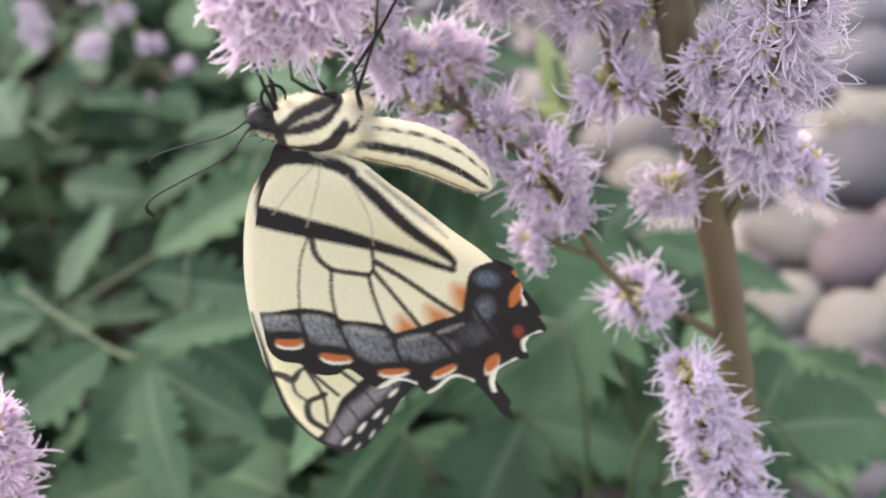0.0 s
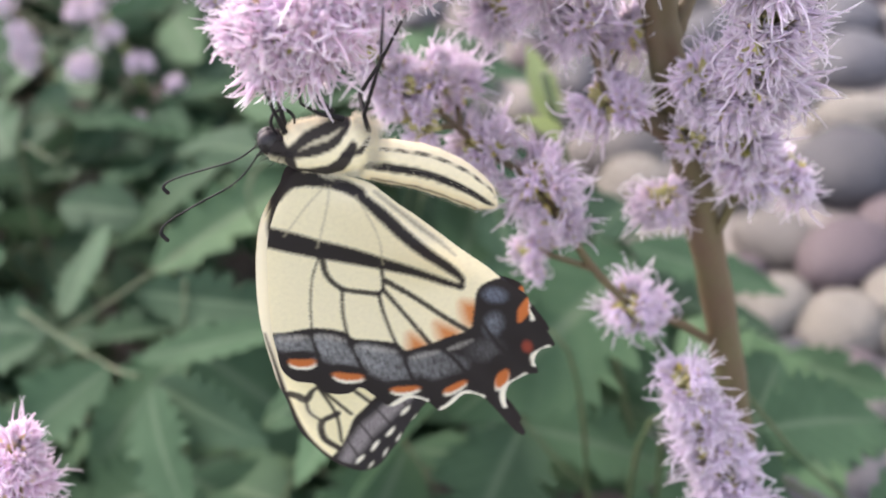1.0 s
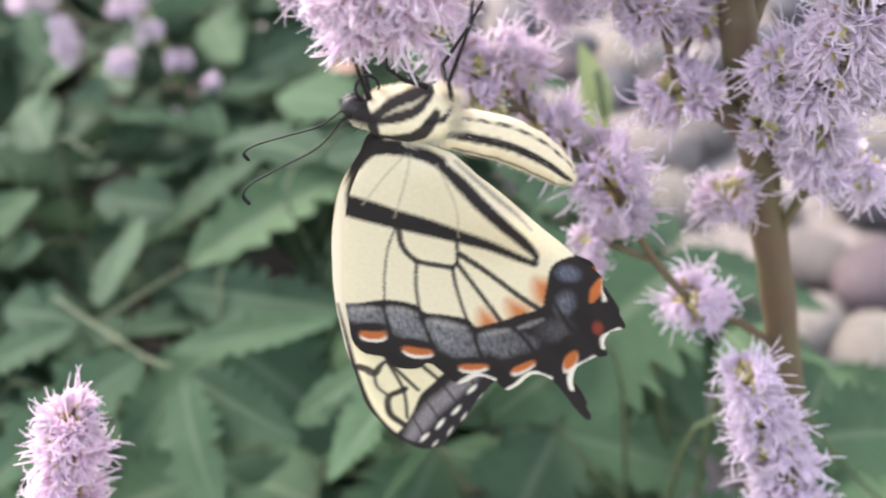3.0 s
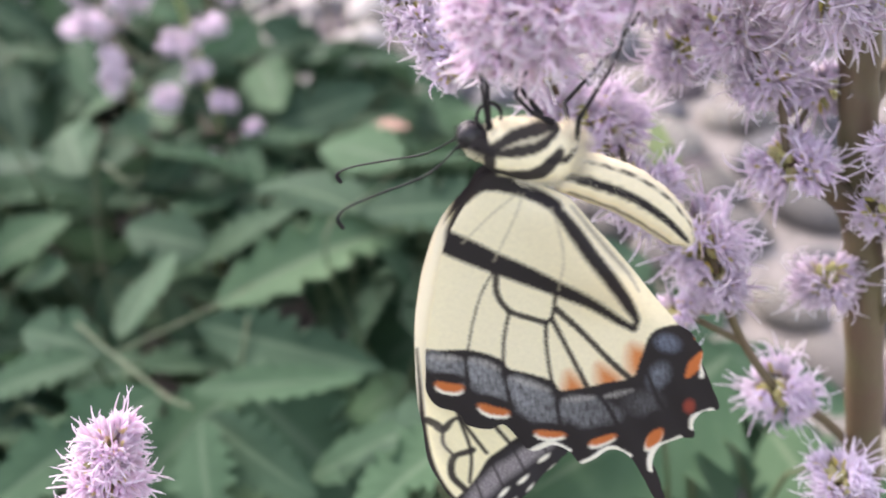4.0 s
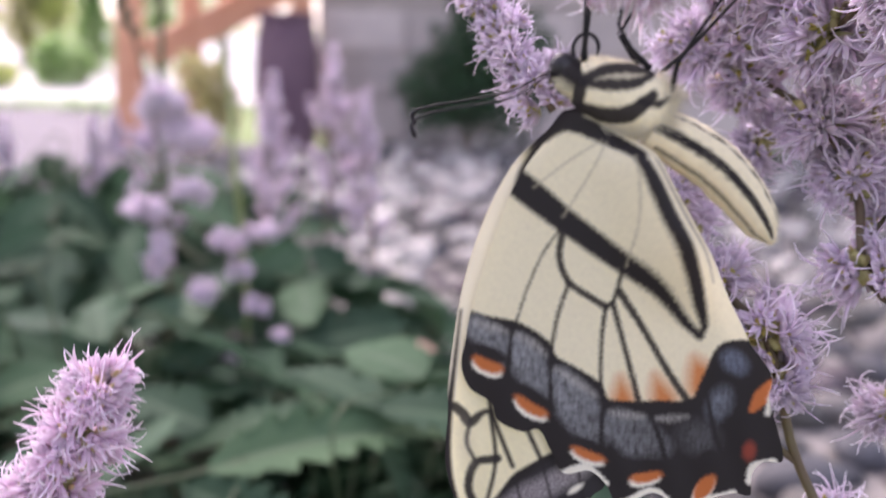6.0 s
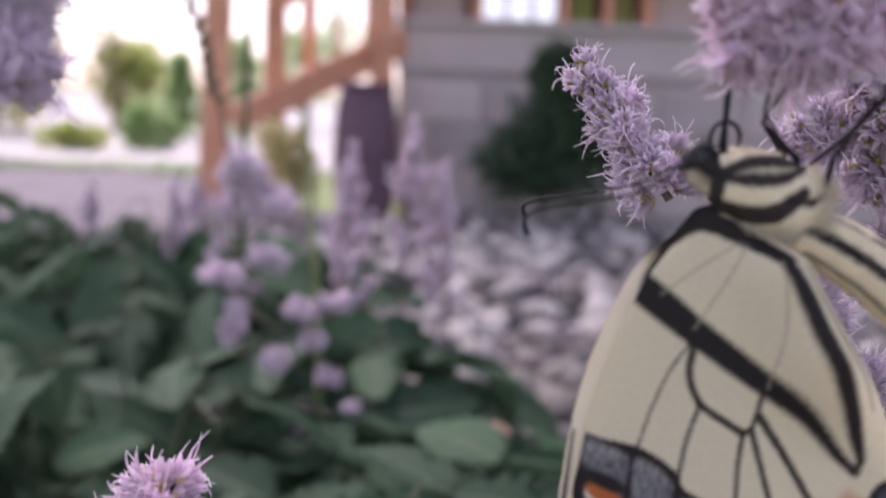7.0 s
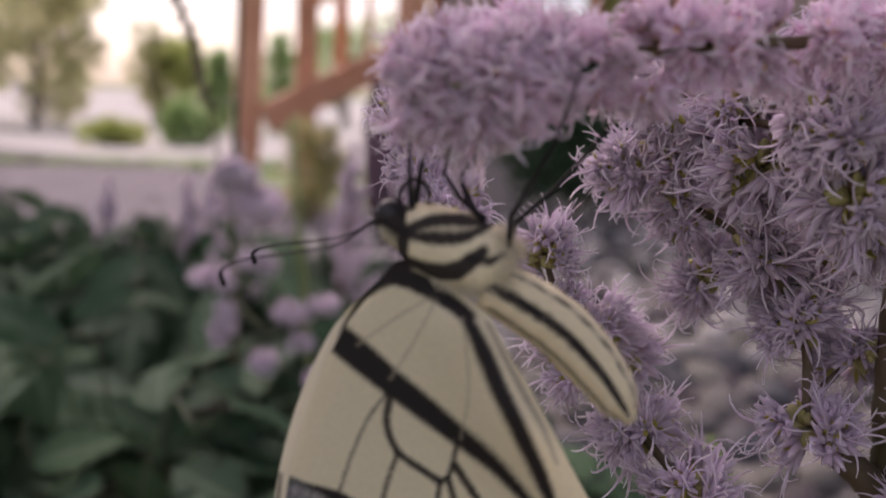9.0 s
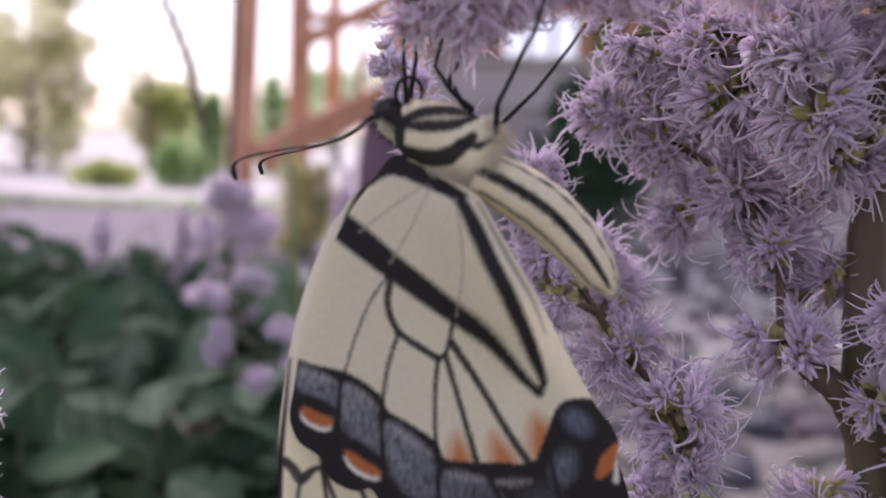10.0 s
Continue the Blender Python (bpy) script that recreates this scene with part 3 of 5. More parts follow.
def build_butterfly():
    top = thing("butterfly", pose(-0.0451, 0.1581, 0.4750, 0, 0, 16.53), "cream and black swallowtail butterfly, wings closed, hanging under a plume", "butterfly")
    hind = wing_mesh("hindwing", HIND_EDGE, hind_pattern, lambda xy: ripple(xy) - 0.5)
    fore = wing_mesh("forewing", FORE_EDGE, fore_pattern, lambda xy: ripple(xy) + 0.35, seed=2)
    inner = [(x - (3.4 * min(max((y + 8) / 12, 0), 1) * min(max((34 - y) / 6, 0), 1) if x > 4 else 0), y) for x, y in HIND_EDGE]
    far_hind = wing_mesh("far_hindwing", inner, hind_pattern, lambda xy: ripple(xy) - 0.5, step=0.5, seed=3)
    for me, name, label in ((hind, "hindwing", "cream hindwing with black bands, grey margin and orange spots"), (fore, "forewing", "cream forewing tip with a black spotted margin")):
        piece(name, me, top, None, label, (WING,))
        far = Matrix.Translation((0.0002, 0.0022, 0.0004)) @ Euler((radians(1.0), 0, radians(-1.5))).to_matrix().to_4x4() @ Matrix.Diagonal((1, -1, 1, 1))
        piece(name, far_hind if name == "hindwing" else me, top, far, label, (WING,))
    abdomen = lathe("abdomen", [(7.5, 30.8), (12, 28.6), (17, 25.5), (21.5, 21.2), (24.9, 16.8), (26.8, 14)], (3.2, 3.8, 3.9, 3.6, 2.7, 0.5), 0.85, paint_abdomen, rough=0.06)
    piece("abdomen", abdomen, top, None, "furry cream abdomen with black side stripes", (FUR,))
    thorax = lathe("thorax", [(-4.6, 37.2), (-2, 36.6), (2.5, 35.2), (7, 33.6), (10.2, 32.4)], (2.2, 4.0, 4.8, 4.5, 2.8), 0.85, paint_thorax, rough=0.05)
    piece("thorax", thorax, top, None, "furry cream thorax with black stripes", (FUR,))
    head = lathe("head", [(-7.2, 38.6), (-5.6, 38.2), (-3.8, 37.2), (-2.6, 36.6)], (1.0, 2.5, 2.8, 2.2), 0.9, paint_head, sides=18)
    piece("head", head, top, None, "dark furry head", (FUR,))
    for side in (-1, 1):
        bm = bmesh.new()
        bmesh.ops.create_uvsphere(bm, u_segments=24, v_segments=16, radius=0.0019, matrix=Matrix.Translation((-0.0055, side * 0.0007, 0.0389)) @ Matrix.Diagonal((1, 0.75, 1.05, 1)))
        part("eye", bm, EYE, top, "glossy black compound eye")
    bristles("body_hair", abdomen, TUFT, top, 0.0008, 0.00002, 1500, 6, (0.6, 0, -0.4))
    bristles("body_hair", thorax, TUFT, top, 0.0019, 0.000024, 2200, 8, (0.9, 0, -0.3), lambda p: p.x > 0.0078 or p.z < 0.0315)
    bristles("body_hair", thorax, TUFT, top, 0.0006, 0.00002, 700, 9, (0.6, 0, 0.1), lambda p: p.z > 0.0395)
    bristles("head_hair", head, DARK, top, 0.0016, 0.00005, 220, 7, (-0.5, 0, 0.3))
    for line in ([(-6.6, -1.0, 38.6), (-12.4, -1.6, 34.6), (-20, -2.2, 33.0), (-24.8, -2.6, 31.9), (-26.6, -3, 30.6), (-26.1, -3, 28.6)],
                 [(-6.6, 1.2, 38.6), (-12, 4.4, 35.2), (-18.5, 8, 33.4), (-24, 10.4, 32.2), (-26.6, 11.2, 31), (-26.3, 11.4, 29.2)]):
        pts = spline([np.array(p) / 1000 for p in line], 8)
        n = len(pts)
        piece("antenna", tube("antenna", pts, [0.00015 if i < n * 0.66 else 0.00015 + 0.0002 * min(1, (i - n * 0.66) / (n * 0.2)) for i in range(n - 1)] + [0.0001], 8), top, None, "thin black antenna with a hooked club", (DARK,))
    coil = [np.array((-3.9 - 2.0 * math.cos(a * 1.0) * (1 - 0.05 * a) + 1.6, -0.6 + 0.15 * a, 41.4 + 2.3 * math.sin(a) * (1 - 0.05 * a))) / 1000 for a in np.linspace(-0.8, 4.6, 28)]
    piece("proboscis", tube("proboscis", coil, [0.00028] * 20 + [0.0002] * 8, 8), top, None, "dark coiled proboscis", (DARK,))
    legs = ([(-2.6, -0.8, 39.6), (-3, -2.2, 44.6), (-3.2, -1.8, 51)], [(-2.6, 0.8, 39.6), (-1.8, 2.2, 46.6), (-2.7, 1, 51.5)],
            [(6.6, -0.6, 39.0), (3.5, -2.2, 41.7), (1.4, -3.2, 44.8), (2.6, -2, 51)], [(5.4, 1.4, 39.4), (2.8, 3.4, 43.6), (6.4, 2.6, 50)],
            [(9.8, -1.0, 35.4), (10, -3.0, 39.8), (14.8, -7.4, 49.5), (17.2, -9.6, 58)], [(9.6, 2.4, 34.2), (10.2, 9, 37.6), (15.2, 8, 42.6), (20.4, 5.6, 49.4), (22, 5, 52)])
    for line in legs:
        line = [np.array(p) / 1000 for p in line]
        pts = [a + (b - a) * k / 6 for a, b in zip(line, line[1:]) for k in range(6)] + [line[-1]]
        n = len(pts)
        piece("leg", tube("leg", pts, [0.00054 - 0.00036 * (i / (n - 1)) ** 0.6 for i in range(n)], 8), top, None, "slender black leg", (DARK,))
    return top


butterfly = build_butterfly()

# ---- flowering plants ----
FRAME = pose(-0.0451, 0.1581, 0.4750, 0, 0, 16.53)


def spot(u, n, v):
    """A place given across, away and up from the butterfly's middle."""
    return FRAME @ Vector((u, n, v))


def tuft_mesh(name, seed, threads, length, radius, mat, tones, spread=0.8, hearts=7, petals=26, heart=(0.62, 0.56, 0.18)):
    """A floret: long threads that curl over at their tips and a skirt of short petals, out of a yellow-green cup, towards local z."""
    rng = random.Random(seed)
    verts, faces, rgb = [], [], []
    root, middle, tip = (np.array(t) for t in tones)
    for k in range(threads + petals):
        short = k >= threads
        a, b = rng.uniform(0, 2 * math.pi), spread * math.sqrt(rng.random()) * (1.15 if short else 1)
        way = Vector((math.sin(b) * math.cos(a), math.sin(b) * math.sin(a), math.cos(b)))
        axis = way.orthogonal().normalized()
        axis.rotate(Matrix.Rotation(rng.uniform(0, 6.28), 3, way))
        l = length * (rng.uniform(0.42, 0.66) if short else rng.uniform(1.05, 1.3) if rng.random() < 0.25 else rng.uniform(0.7, 1.0))
        r = radius * (3.2 if short else rng.uniform(0.8, 1.15))
        bend = rng.uniform(0.1, 0.6) if short else rng.choice((rng.uniform(0.2, 0.9), rng.uniform(0.9, 2.0), rng.uniform(1.8, 3.2)))
        steps = 4 if short else 7
        p, d = way * 0.1 * l, way.copy()
        pts = [p.copy()]
        for i in range(steps):
            d = Matrix.Rotation(bend * (0.04, 0.06, 0.1, 0.15, 0.2, 0.22, 0.23)[i], 3, axis) @ d
            p = p + d * (0.9 * l / steps)
            pts.append(p.copy())
        n = len(pts)
        tube_data(pts, [r * (0.75 + 0.45 * math.sin(math.pi * min(1, i / (n - 1) * 1.15))) * (0.5 if i == n - 1 else 1) for i in range(n)], 4, verts, faces, cap=False)
        shade = rng.uniform(0.88, 1.1)
        for i in range(n):
            u = i / (n - 1)
            tone = root + (middle - root) * min(1, u / 0.35) if u < 0.5 else middle + (tip - middle) * (u - 0.5) / 0.5 * (0.45 if short else 1)
            rgb += [tone * shade] * 4
    for i in range(hearts):
        a, b = rng.uniform(0, 6.28), rng.uniform(0.1, 1.1)
        p = Vector((math.sin(b) * math.cos(a), math.sin(b) * math.sin(a), math.cos(b))) * length * 0.34
        h = len(verts)
        tube_data([p * 0.1, p * 0.5, p * 0.9, p * 1.2], [length * 0.03, length * 0.075, length * 0.06, length * 0.012], 6, verts, faces)
        rgb += [np.array(heart) * rng.uniform(0.75, 1.25)] * (len(verts) - h)
    me = mesh_from(name, verts, faces)
    attr = me.color_attributes.new("tone", "FLOAT_COLOR", "POINT")
    attr.data.foreach_set("color", np.concatenate([np.clip(rgb, 0, 1), np.ones((len(rgb), 1))], 1).astype(np.float32).ravel())
    me.materials.append(mat)
    return me


LILAC_TONES = ((0.74, 0.66, 0.52), (0.83, 0.725, 0.835), (0.96, 0.925, 0.96))
PINK_TONES = ((0.95, 0.76, 0.54), (0.93, 0.755, 0.875), (0.97, 0.925, 0.96))
TUFTS = [tuft_mesh("floret", 100 + i, 15, 0.0088, 0.00017, LILAC, LILAC_TONES, spread=0.9, petals=34) for i in range(8)]
PINK_TUFTS = [tuft_mesh("floret", 120 + i, 40, 0.0090, 0.00023, PINK, PINK_TONES, spread=1.2, hearts=6, petals=52, heart=(0.90, 0.68, 0.42)) for i in range(6)]
ROSY_TUFTS = [tuft_mesh("floret", 130 + i, 16, 0.0090, 0.00018, PINK, PINK_TONES, spread=0.85, hearts=8, petals=34, heart=(0.88, 0.74, 0.40)) for i in range(6)]
FAR_TUFTS = [tuft_mesh("floret", 140 + i, 30, 0.0095, 0.0006, PINK, ((0.92, 0.77, 0.80), (0.93, 0.815, 0.90), (0.98, 0.94, 0.965)), 2.4, 3, 20) for i in range(3)]


def cup_mesh(seed):
    """A knot of small yellow-green cups about a stalk along local z."""
    rng = random.Random(seed)
    verts, faces = [], []
    for k in range(16):
        a, up = k * 2.4, rng.choice((-1, 1, 1))
        d = Vector((math.cos(a), math.sin(a), up * rng.uniform(0.5, 1.6))).normalized()
        l = rng.uniform(0.0034, 0.0052)
        tube_data([d * 0.0008, d * l * 0.5, d * l * 0.85, d * l], [0.0005, 0.0010, 0.0009, 0.0003], 6, verts, faces)
    me = mesh_from("calyx", verts, faces)
    me.materials.append(CUP)
    return me


CUPS = [cup_mesh(170 + i) for i in range(4)]


def turned(p, way, spin, size):
    q = way.to_track_quat("Z", "Y").to_matrix().to_4x4()
    return Matrix.Translation(p) @ q @ Matrix.Rotation(spin, 4, "Z") @ Matrix.Diagonal((size, size, size, 1))


def flower_spike(plant, axis, width, count, seed, tufts=TUFTS, size=1.0, stalk=0.0011, label="", taper=0.45, bare=0.0):
    """A plume along the axis (world places, base first, tip last) with florets set round it."""
    rng = random.Random(seed)
    inv = plant.matrix_basis.inverted()
    pts = [Vector(p) for p in spline([tuple(p) for p in axis], 8)]
    n = len(pts)
    spike = piece("flower_spike", tube("flower_spike", [inv @ p for p in pts], [stalk * (1 - 0.6 * i / (n - 1)) for i in range(n)], 8), plant, None, label, (STALK,))
    for k in range(count):
        s = bare + (1 - bare) * ((k + rng.random()) / count)
        i = min(int(s * (n - 1)), n - 2)
        p = pts[i].lerp(pts[i + 1], s * (n - 1) - i)
        along = (pts[i + 1] - pts[i]).normalized()
        out = along.orthogonal().normalized()
        out.rotate(Matrix.Rotation(k * 2.4 + rng.uniform(-0.5, 0.5), 3, along))
        grow = 1 - taper * max(0, s - 0.55) / 0.45
        way = (out + along * rng.uniform(0.05, 0.5) + (along * 1.2 if s > 0.93 else Vector())).normalized()
        piece("floret", rng.choice(tufts), spike, inv @ turned(p + out * width * rng.uniform(0.1, 0.85) * grow, way, rng.uniform(0, 6.28), size * grow * rng.uniform(0.72, 1.25)))
    return spike


def whorled_spike(plant, axis, whorls, seed, stalk=0.0011, label="fluffy lilac plume", tufts=TUFTS, heart=False):
    """A loose plume: a thin stalk through the axis and rings of florets (place, radius, count) round it; the last ring may close its tip."""
    rng = random.Random(seed)
    inv = plant.matrix_basis.inverted()
    pts = [Vector(p) for p in spline([tuple(spot(*p)) for p in axis], 8)]
    n = len(pts)
    spike = piece("flower_spike", tube("flower_spike", [inv @ p for p in pts], [stalk * (1 - 0.5 * i / (n - 1)) for i in range(n)], 8), plant, None, label, (STALK,))
    for place, radius, count in whorls:
        p = spot(*place)
        i = min(range(1, n), key=lambda k: (pts[k] - p).length)
        along = (pts[i] - pts[i - 1]).normalized()
        tip = i == n - 1
        if (pts[i] - p).length > 0.004:
            twig = [inv @ pts[max(0, i - 4)], inv @ pts[max(0, i - 4)].lerp(p, 0.55), inv @ p]
            piece("twig", tube("twig", twig, [stalk * 0.7, stalk * 0.6, stalk * 0.5], 6), spike, None, "", (STALK,))
            along = (along + (p - pts[max(0, i - 4)]).normalized() * 0.8).normalized()
        side = along.orthogonal().normalized()
        piece("calyx", rng.choice(CUPS), spike, inv @ turned(p, along, rng.uniform(0, 6.28), radius / 0.0115))
        # cups that show between the florets
        for k in range(rng.choice((0, 1, 1))):
            out = side.copy()
            out.rotate(Matrix.Rotation(rng.uniform(0, 6.28), 3, along))
            way = (out + along * rng.uniform(0.0, 0.6)).normalized()
            piece("calyx", rng.choice(CUPS), spike, inv @ turned(p + out * radius * 0.33, way, rng.uniform(0, 6.28), radius / 0.0155))
        if tip and heart:
            piece("calyx", rng.choice(CUPS), spike, inv @ turned(p + along * radius * 0.35, along, 0.5, radius / 0.0075))
        for k in range(count - count // 7):
            out = side.copy()
            out.rotate(Matrix.Rotation(k * 2.4 + rng.uniform(-0.3, 0.3), 3, along))
            lift = rng.uniform(-0.35, 0.38) + (rng.uniform(0.0, 0.9) if tip else 0)
            way = (out + along * lift).normalized()
            size = radius / 0.0106 * rng.uniform(0.8, 1.18)
            piece("floret", rng.choice(tufts), spike, inv @ turned(p + out * radius * rng.uniform(0.10, 0.3) + along * radius * (rng.uniform(-0.35, 0.35) + 0.2 * lift), way, rng.uniform(0, 6.28), size))
    return spike


def build_main_plant():
    plant = thing("plume_flower", Matrix.Translation(spot(0.088, 0.043, -0.475)), "tall perennial with fluffy lilac plumes on brown stalks, a butterfly below", "flower", "flowering perennials")
    inv = plant.matrix_basis.inverted()

    def stalk(line, r0, r1, bumps=0.05):
        pts = [inv @ Vector(p) for p in spline([tuple(spot(*p)) for p in line], 10)]
        n = len(pts)
        radii = [(r0 + (r1 - r0) * i / (n - 1)) * (1 + bumps * math.sin(i * 1.7)) for i in range(n)]
        return piece("stalk", tube("stalk", pts, radii, 14), plant, None, "brown woody stalk", (STALK,))

    stalk([(0.088, 0.043, -0.475), (0.0855, 0.043, -0.2), (0.0825, 0.043, -0.085), (0.0795, 0.045, -0.03), (0.0772, 0.047, 0.0), (0.0775, 0.050, 0.022), (0.079, 0.053, 0.06), (0.083, 0.055, 0.13), (0.085, 0.057, 0.2)], 0.0045, 0.0036)
    stalk([(0.0790, 0.046, -0.020), (0.0735, 0.044, -0.0095), (0.067, 0.0455, -0.004), (0.0625, 0.047, 0.000)], 0.0034, 0.0018)
    stalk([(0.0772, 0.049, 0.004), (0.082, 0.050, 0.013), (0.088, 0.052, 0.020)], 0.0026, 0.0014)
    # the plume that carries the butterfly
    flower_spike(plant, [spot(*p) for p in ((0.074, 0.034, 0.066), (0.045, 0.012, 0.063), (0.020, 0.001, 0.0600), (0.002, -0.001, 0.0580), (-0.0045, -0.001, 0.056))], 0.0050, 62, 300, PINK_TUFTS, 0.80, stalk=0.0011, label="fluffy pink-lilac plume")
    whorled_spike(plant, [(0.016, 0.000, 0.058), (0.008, -0.002, 0.0570), (0.0015, -0.002, 0.0560)], [((0.011, -0.001, 0.0580), 0.0088, 12), ((0.0060, -0.002, 0.0560), 0.0106, 15), ((0.0020, -0.002, 0.0555), 0.0090, 15)], 316, 0.0010, "fluffy pink-lilac plume tip", PINK_TUFTS)
    # the loose plume behind the body, its lowest ring apart from the rest
    whorled_spike(plant, [(0.082, 0.043, -0.082), (0.069, 0.040, -0.064), (0.058, 0.0369, -0.052), (0.0495, 0.0395, -0.036), (0.0427, 0.0415, -0.014), (0.0331, 0.0495, -0.0034), (0.026, 0.054, 0.006), (0.0193, 0.0561, 0.0143), (0.0149, 0.0569, 0.0262)],
                  [((0.058, 0.0369, -0.052), 0.0105, 13), ((0.0385, 0.0418, -0.030), 0.0095, 9), ((0.0455, 0.041, -0.023), 0.0110, 11), ((0.0427, 0.0415, -0.013), 0.0120, 12), ((0.0331, 0.0495, -0.0034), 0.0118, 12),
                   ((0.0215, 0.0502, 0.0060), 0.0090, 9), ((0.0315, 0.066, 0.005), 0.0115, 11), ((0.0193, 0.0561, 0.0143), 0.0105, 11), ((0.0265, 0.058, 0.013), 0.0100, 10), ((0.0149, 0.0569, 0.0262), 0.0105, 12)], 311, 0.0012)
    # the loose plume on the upper branch
    whorled_spike(plant, [(0.067, 0.0455, -0.003), (0.0625, 0.047, 0.001), (0.0612, 0.052, 0.016), (0.0530, 0.056, 0.029), (0.0416, 0.062, 0.036), (0.030, 0.064, 0.042)],
                  [((0.0625, 0.047, 0.000), 0.0120, 12), ((0.0612, 0.053, 0.016), 0.0120, 11), ((0.0530, 0.057, 0.029), 0.0125, 13), ((0.0459, 0.0666, 0.022), 0.0115, 12), ((0.0416, 0.064, 0.035), 0.0120, 13),
                   ((0.0355, 0.062, 0.046), 0.0120, 12), ((0.030, 0.064, 0.042), 0.0110, 13), ((0.0717, 0.0548, 0.0115), 0.0105, 11), ((0.066, 0.058, 0.027), 0.0115, 11)], 312, 0.0011)
    whorled_spike(plant, [(0.078, 0.051, 0.030), (0.069, 0.040, 0.036), (0.0614, 0.0313, 0.0421), (0.0563, 0.0319, 0.0521), (0.050, 0.040, 0.050)],
                  [((0.070, 0.041, 0.035), 0.0115, 12), ((0.0614, 0.0313, 0.0411), 0.0120, 13), ((0.0563, 0.0319, 0.0521), 0.0125, 13), ((0.050, 0.0441, 0.0451), 0.0125, 14), ((0.046, 0.050, 0.052), 0.0120, 13)], 313, 0.0011)
    # dense upright plume before the stalk and the rings at its foot
    whorled_spike(plant, [(0.081, 0.043, -0.045), (0.087, 0.039, -0.030), (0.0885, 0.034, -0.016), (0.0855, 0.0265, 0.001), (0.0862, 0.0195, 0.019), (0.0875, 0.0145, 0.036), (0.0895, 0.0139, 0.050)],
                  [((0.0705, 0.0425, -0.0285), 0.0105, 12), ((0.0895, 0.0372, -0.0240), 0.0120, 13), ((0.0985, 0.0360, -0.0260), 0.0115, 12), ((0.0765, 0.0330, -0.0085), 0.0085, 8), ((0.0785, 0.0320, 0.0070), 0.0100, 11), ((0.0870, 0.0320, -0.010), 0.0125, 13),
                   ((0.0850, 0.0268, 0.001), 0.0122, 15), ((0.0900, 0.0240, 0.007), 0.0115, 13), ((0.0850, 0.0215, 0.012), 0.0118, 14), ((0.0880, 0.0185, 0.0215), 0.0122, 15), ((0.0870, 0.0155, 0.031), 0.0118, 14), ((0.0880, 0.0142, 0.041), 0.0110, 13), ((0.0895, 0.0139, 0.050), 0.0100, 13)], 314, 0.0014)
    # low plume that stands free before the stalk
    whorled_spike(plant, [(0.086, 0.035, -0.30), (0.074, 0.000, -0.15), (0.068, -0.0022, -0.1051), (0.0646, 0.0036, -0.0832), (0.0615, 0.0076, -0.065), (0.0595, 0.0100, -0.0535)],
                  [((0.0700, -0.002, -0.118), 0.0110, 12), ((0.068, -0.0018, -0.1051), 0.0112, 13), ((0.0663, 0.001, -0.094), 0.0112, 13), ((0.0646, 0.0036, -0.0832), 0.0112, 14), ((0.0632, 0.0055, -0.074), 0.0110, 14), ((0.0615, 0.0076, -0.065), 0.0105, 14), ((0.0597, 0.0098, -0.0545), 0.0092, 18)], 315, 0.0016, heart=True)
    # plumes higher up and behind
    specs = (
        ([(0.078, 0.055, 0.045), (0.066, 0.052, 0.052), (0.050, 0.050, 0.056), (0.036, 0.052, 0.056), (0.027, 0.055, 0.054)], 0.010, 36, 1.0),
        ([(0.000, 0.051, 0.029), (-0.005, 0.053, 0.036), (-0.011, 0.057, 0.044), (-0.017, 0.062, 0.052)], 0.0055, 30, 0.85),
        ([(0.080, 0.070, 0.085), (0.066, 0.060, 0.078), (0.052, 0.045, 0.078), (0.038, 0.03, 0.08)], 0.012, 44, 1.05),
        ([(0.090, 0.050, 0.060), (0.079, 0.036, 0.062), (0.068, 0.026, 0.058)], 0.011, 38, 1.05),
    )
    for k, (axis, width, count, size) in enumerate(specs):
        flower_spike(plant, [spot(*p) for p in axis], width, count, 320 + k, TUFTS, size, stalk=0.0008, label="fluffy lilac plume")


def build_left_plume():
    base = spot(-0.135, 0.005, -0.475)
    plant = thing("plume_flower", Matrix.Translation(base), "single fluffy pink-lilac flower plume on a thin stalk above the leaves", "flower", "flowering perennials")
    axis = [(-0.135, 0.005, -0.475), (-0.115, 0.006, -0.25), (-0.0975, 0.008, -0.09), (-0.0945, 0.0085, -0.066), (-0.0895, 0.010, -0.0415), (-0.0812, 0.0105, -0.0235), (-0.0778, 0.0105, -0.0160)]
    rings = [((-0.0972, 0.008, -0.092), 0.0100, 13), ((-0.0957, 0.008, -0.079), 0.0102, 13), ((-0.0942, 0.0088, -0.0655), 0.0104, 14), ((-0.0922, 0.0094, -0.053), 0.0106, 14), ((-0.0892, 0.010, -0.0410), 0.0106, 15), ((-0.0850, 0.0102, -0.0315), 0.0102, 15), ((-0.0812, 0.0105, -0.0235), 0.0096, 15), ((-0.0778, 0.0105, -0.0162), 0.0082, 19)]
    whorled_spike(plant, axis, rings, 340, 0.0016, "fluffy pink-lilac plume", ROSY_TUFTS)


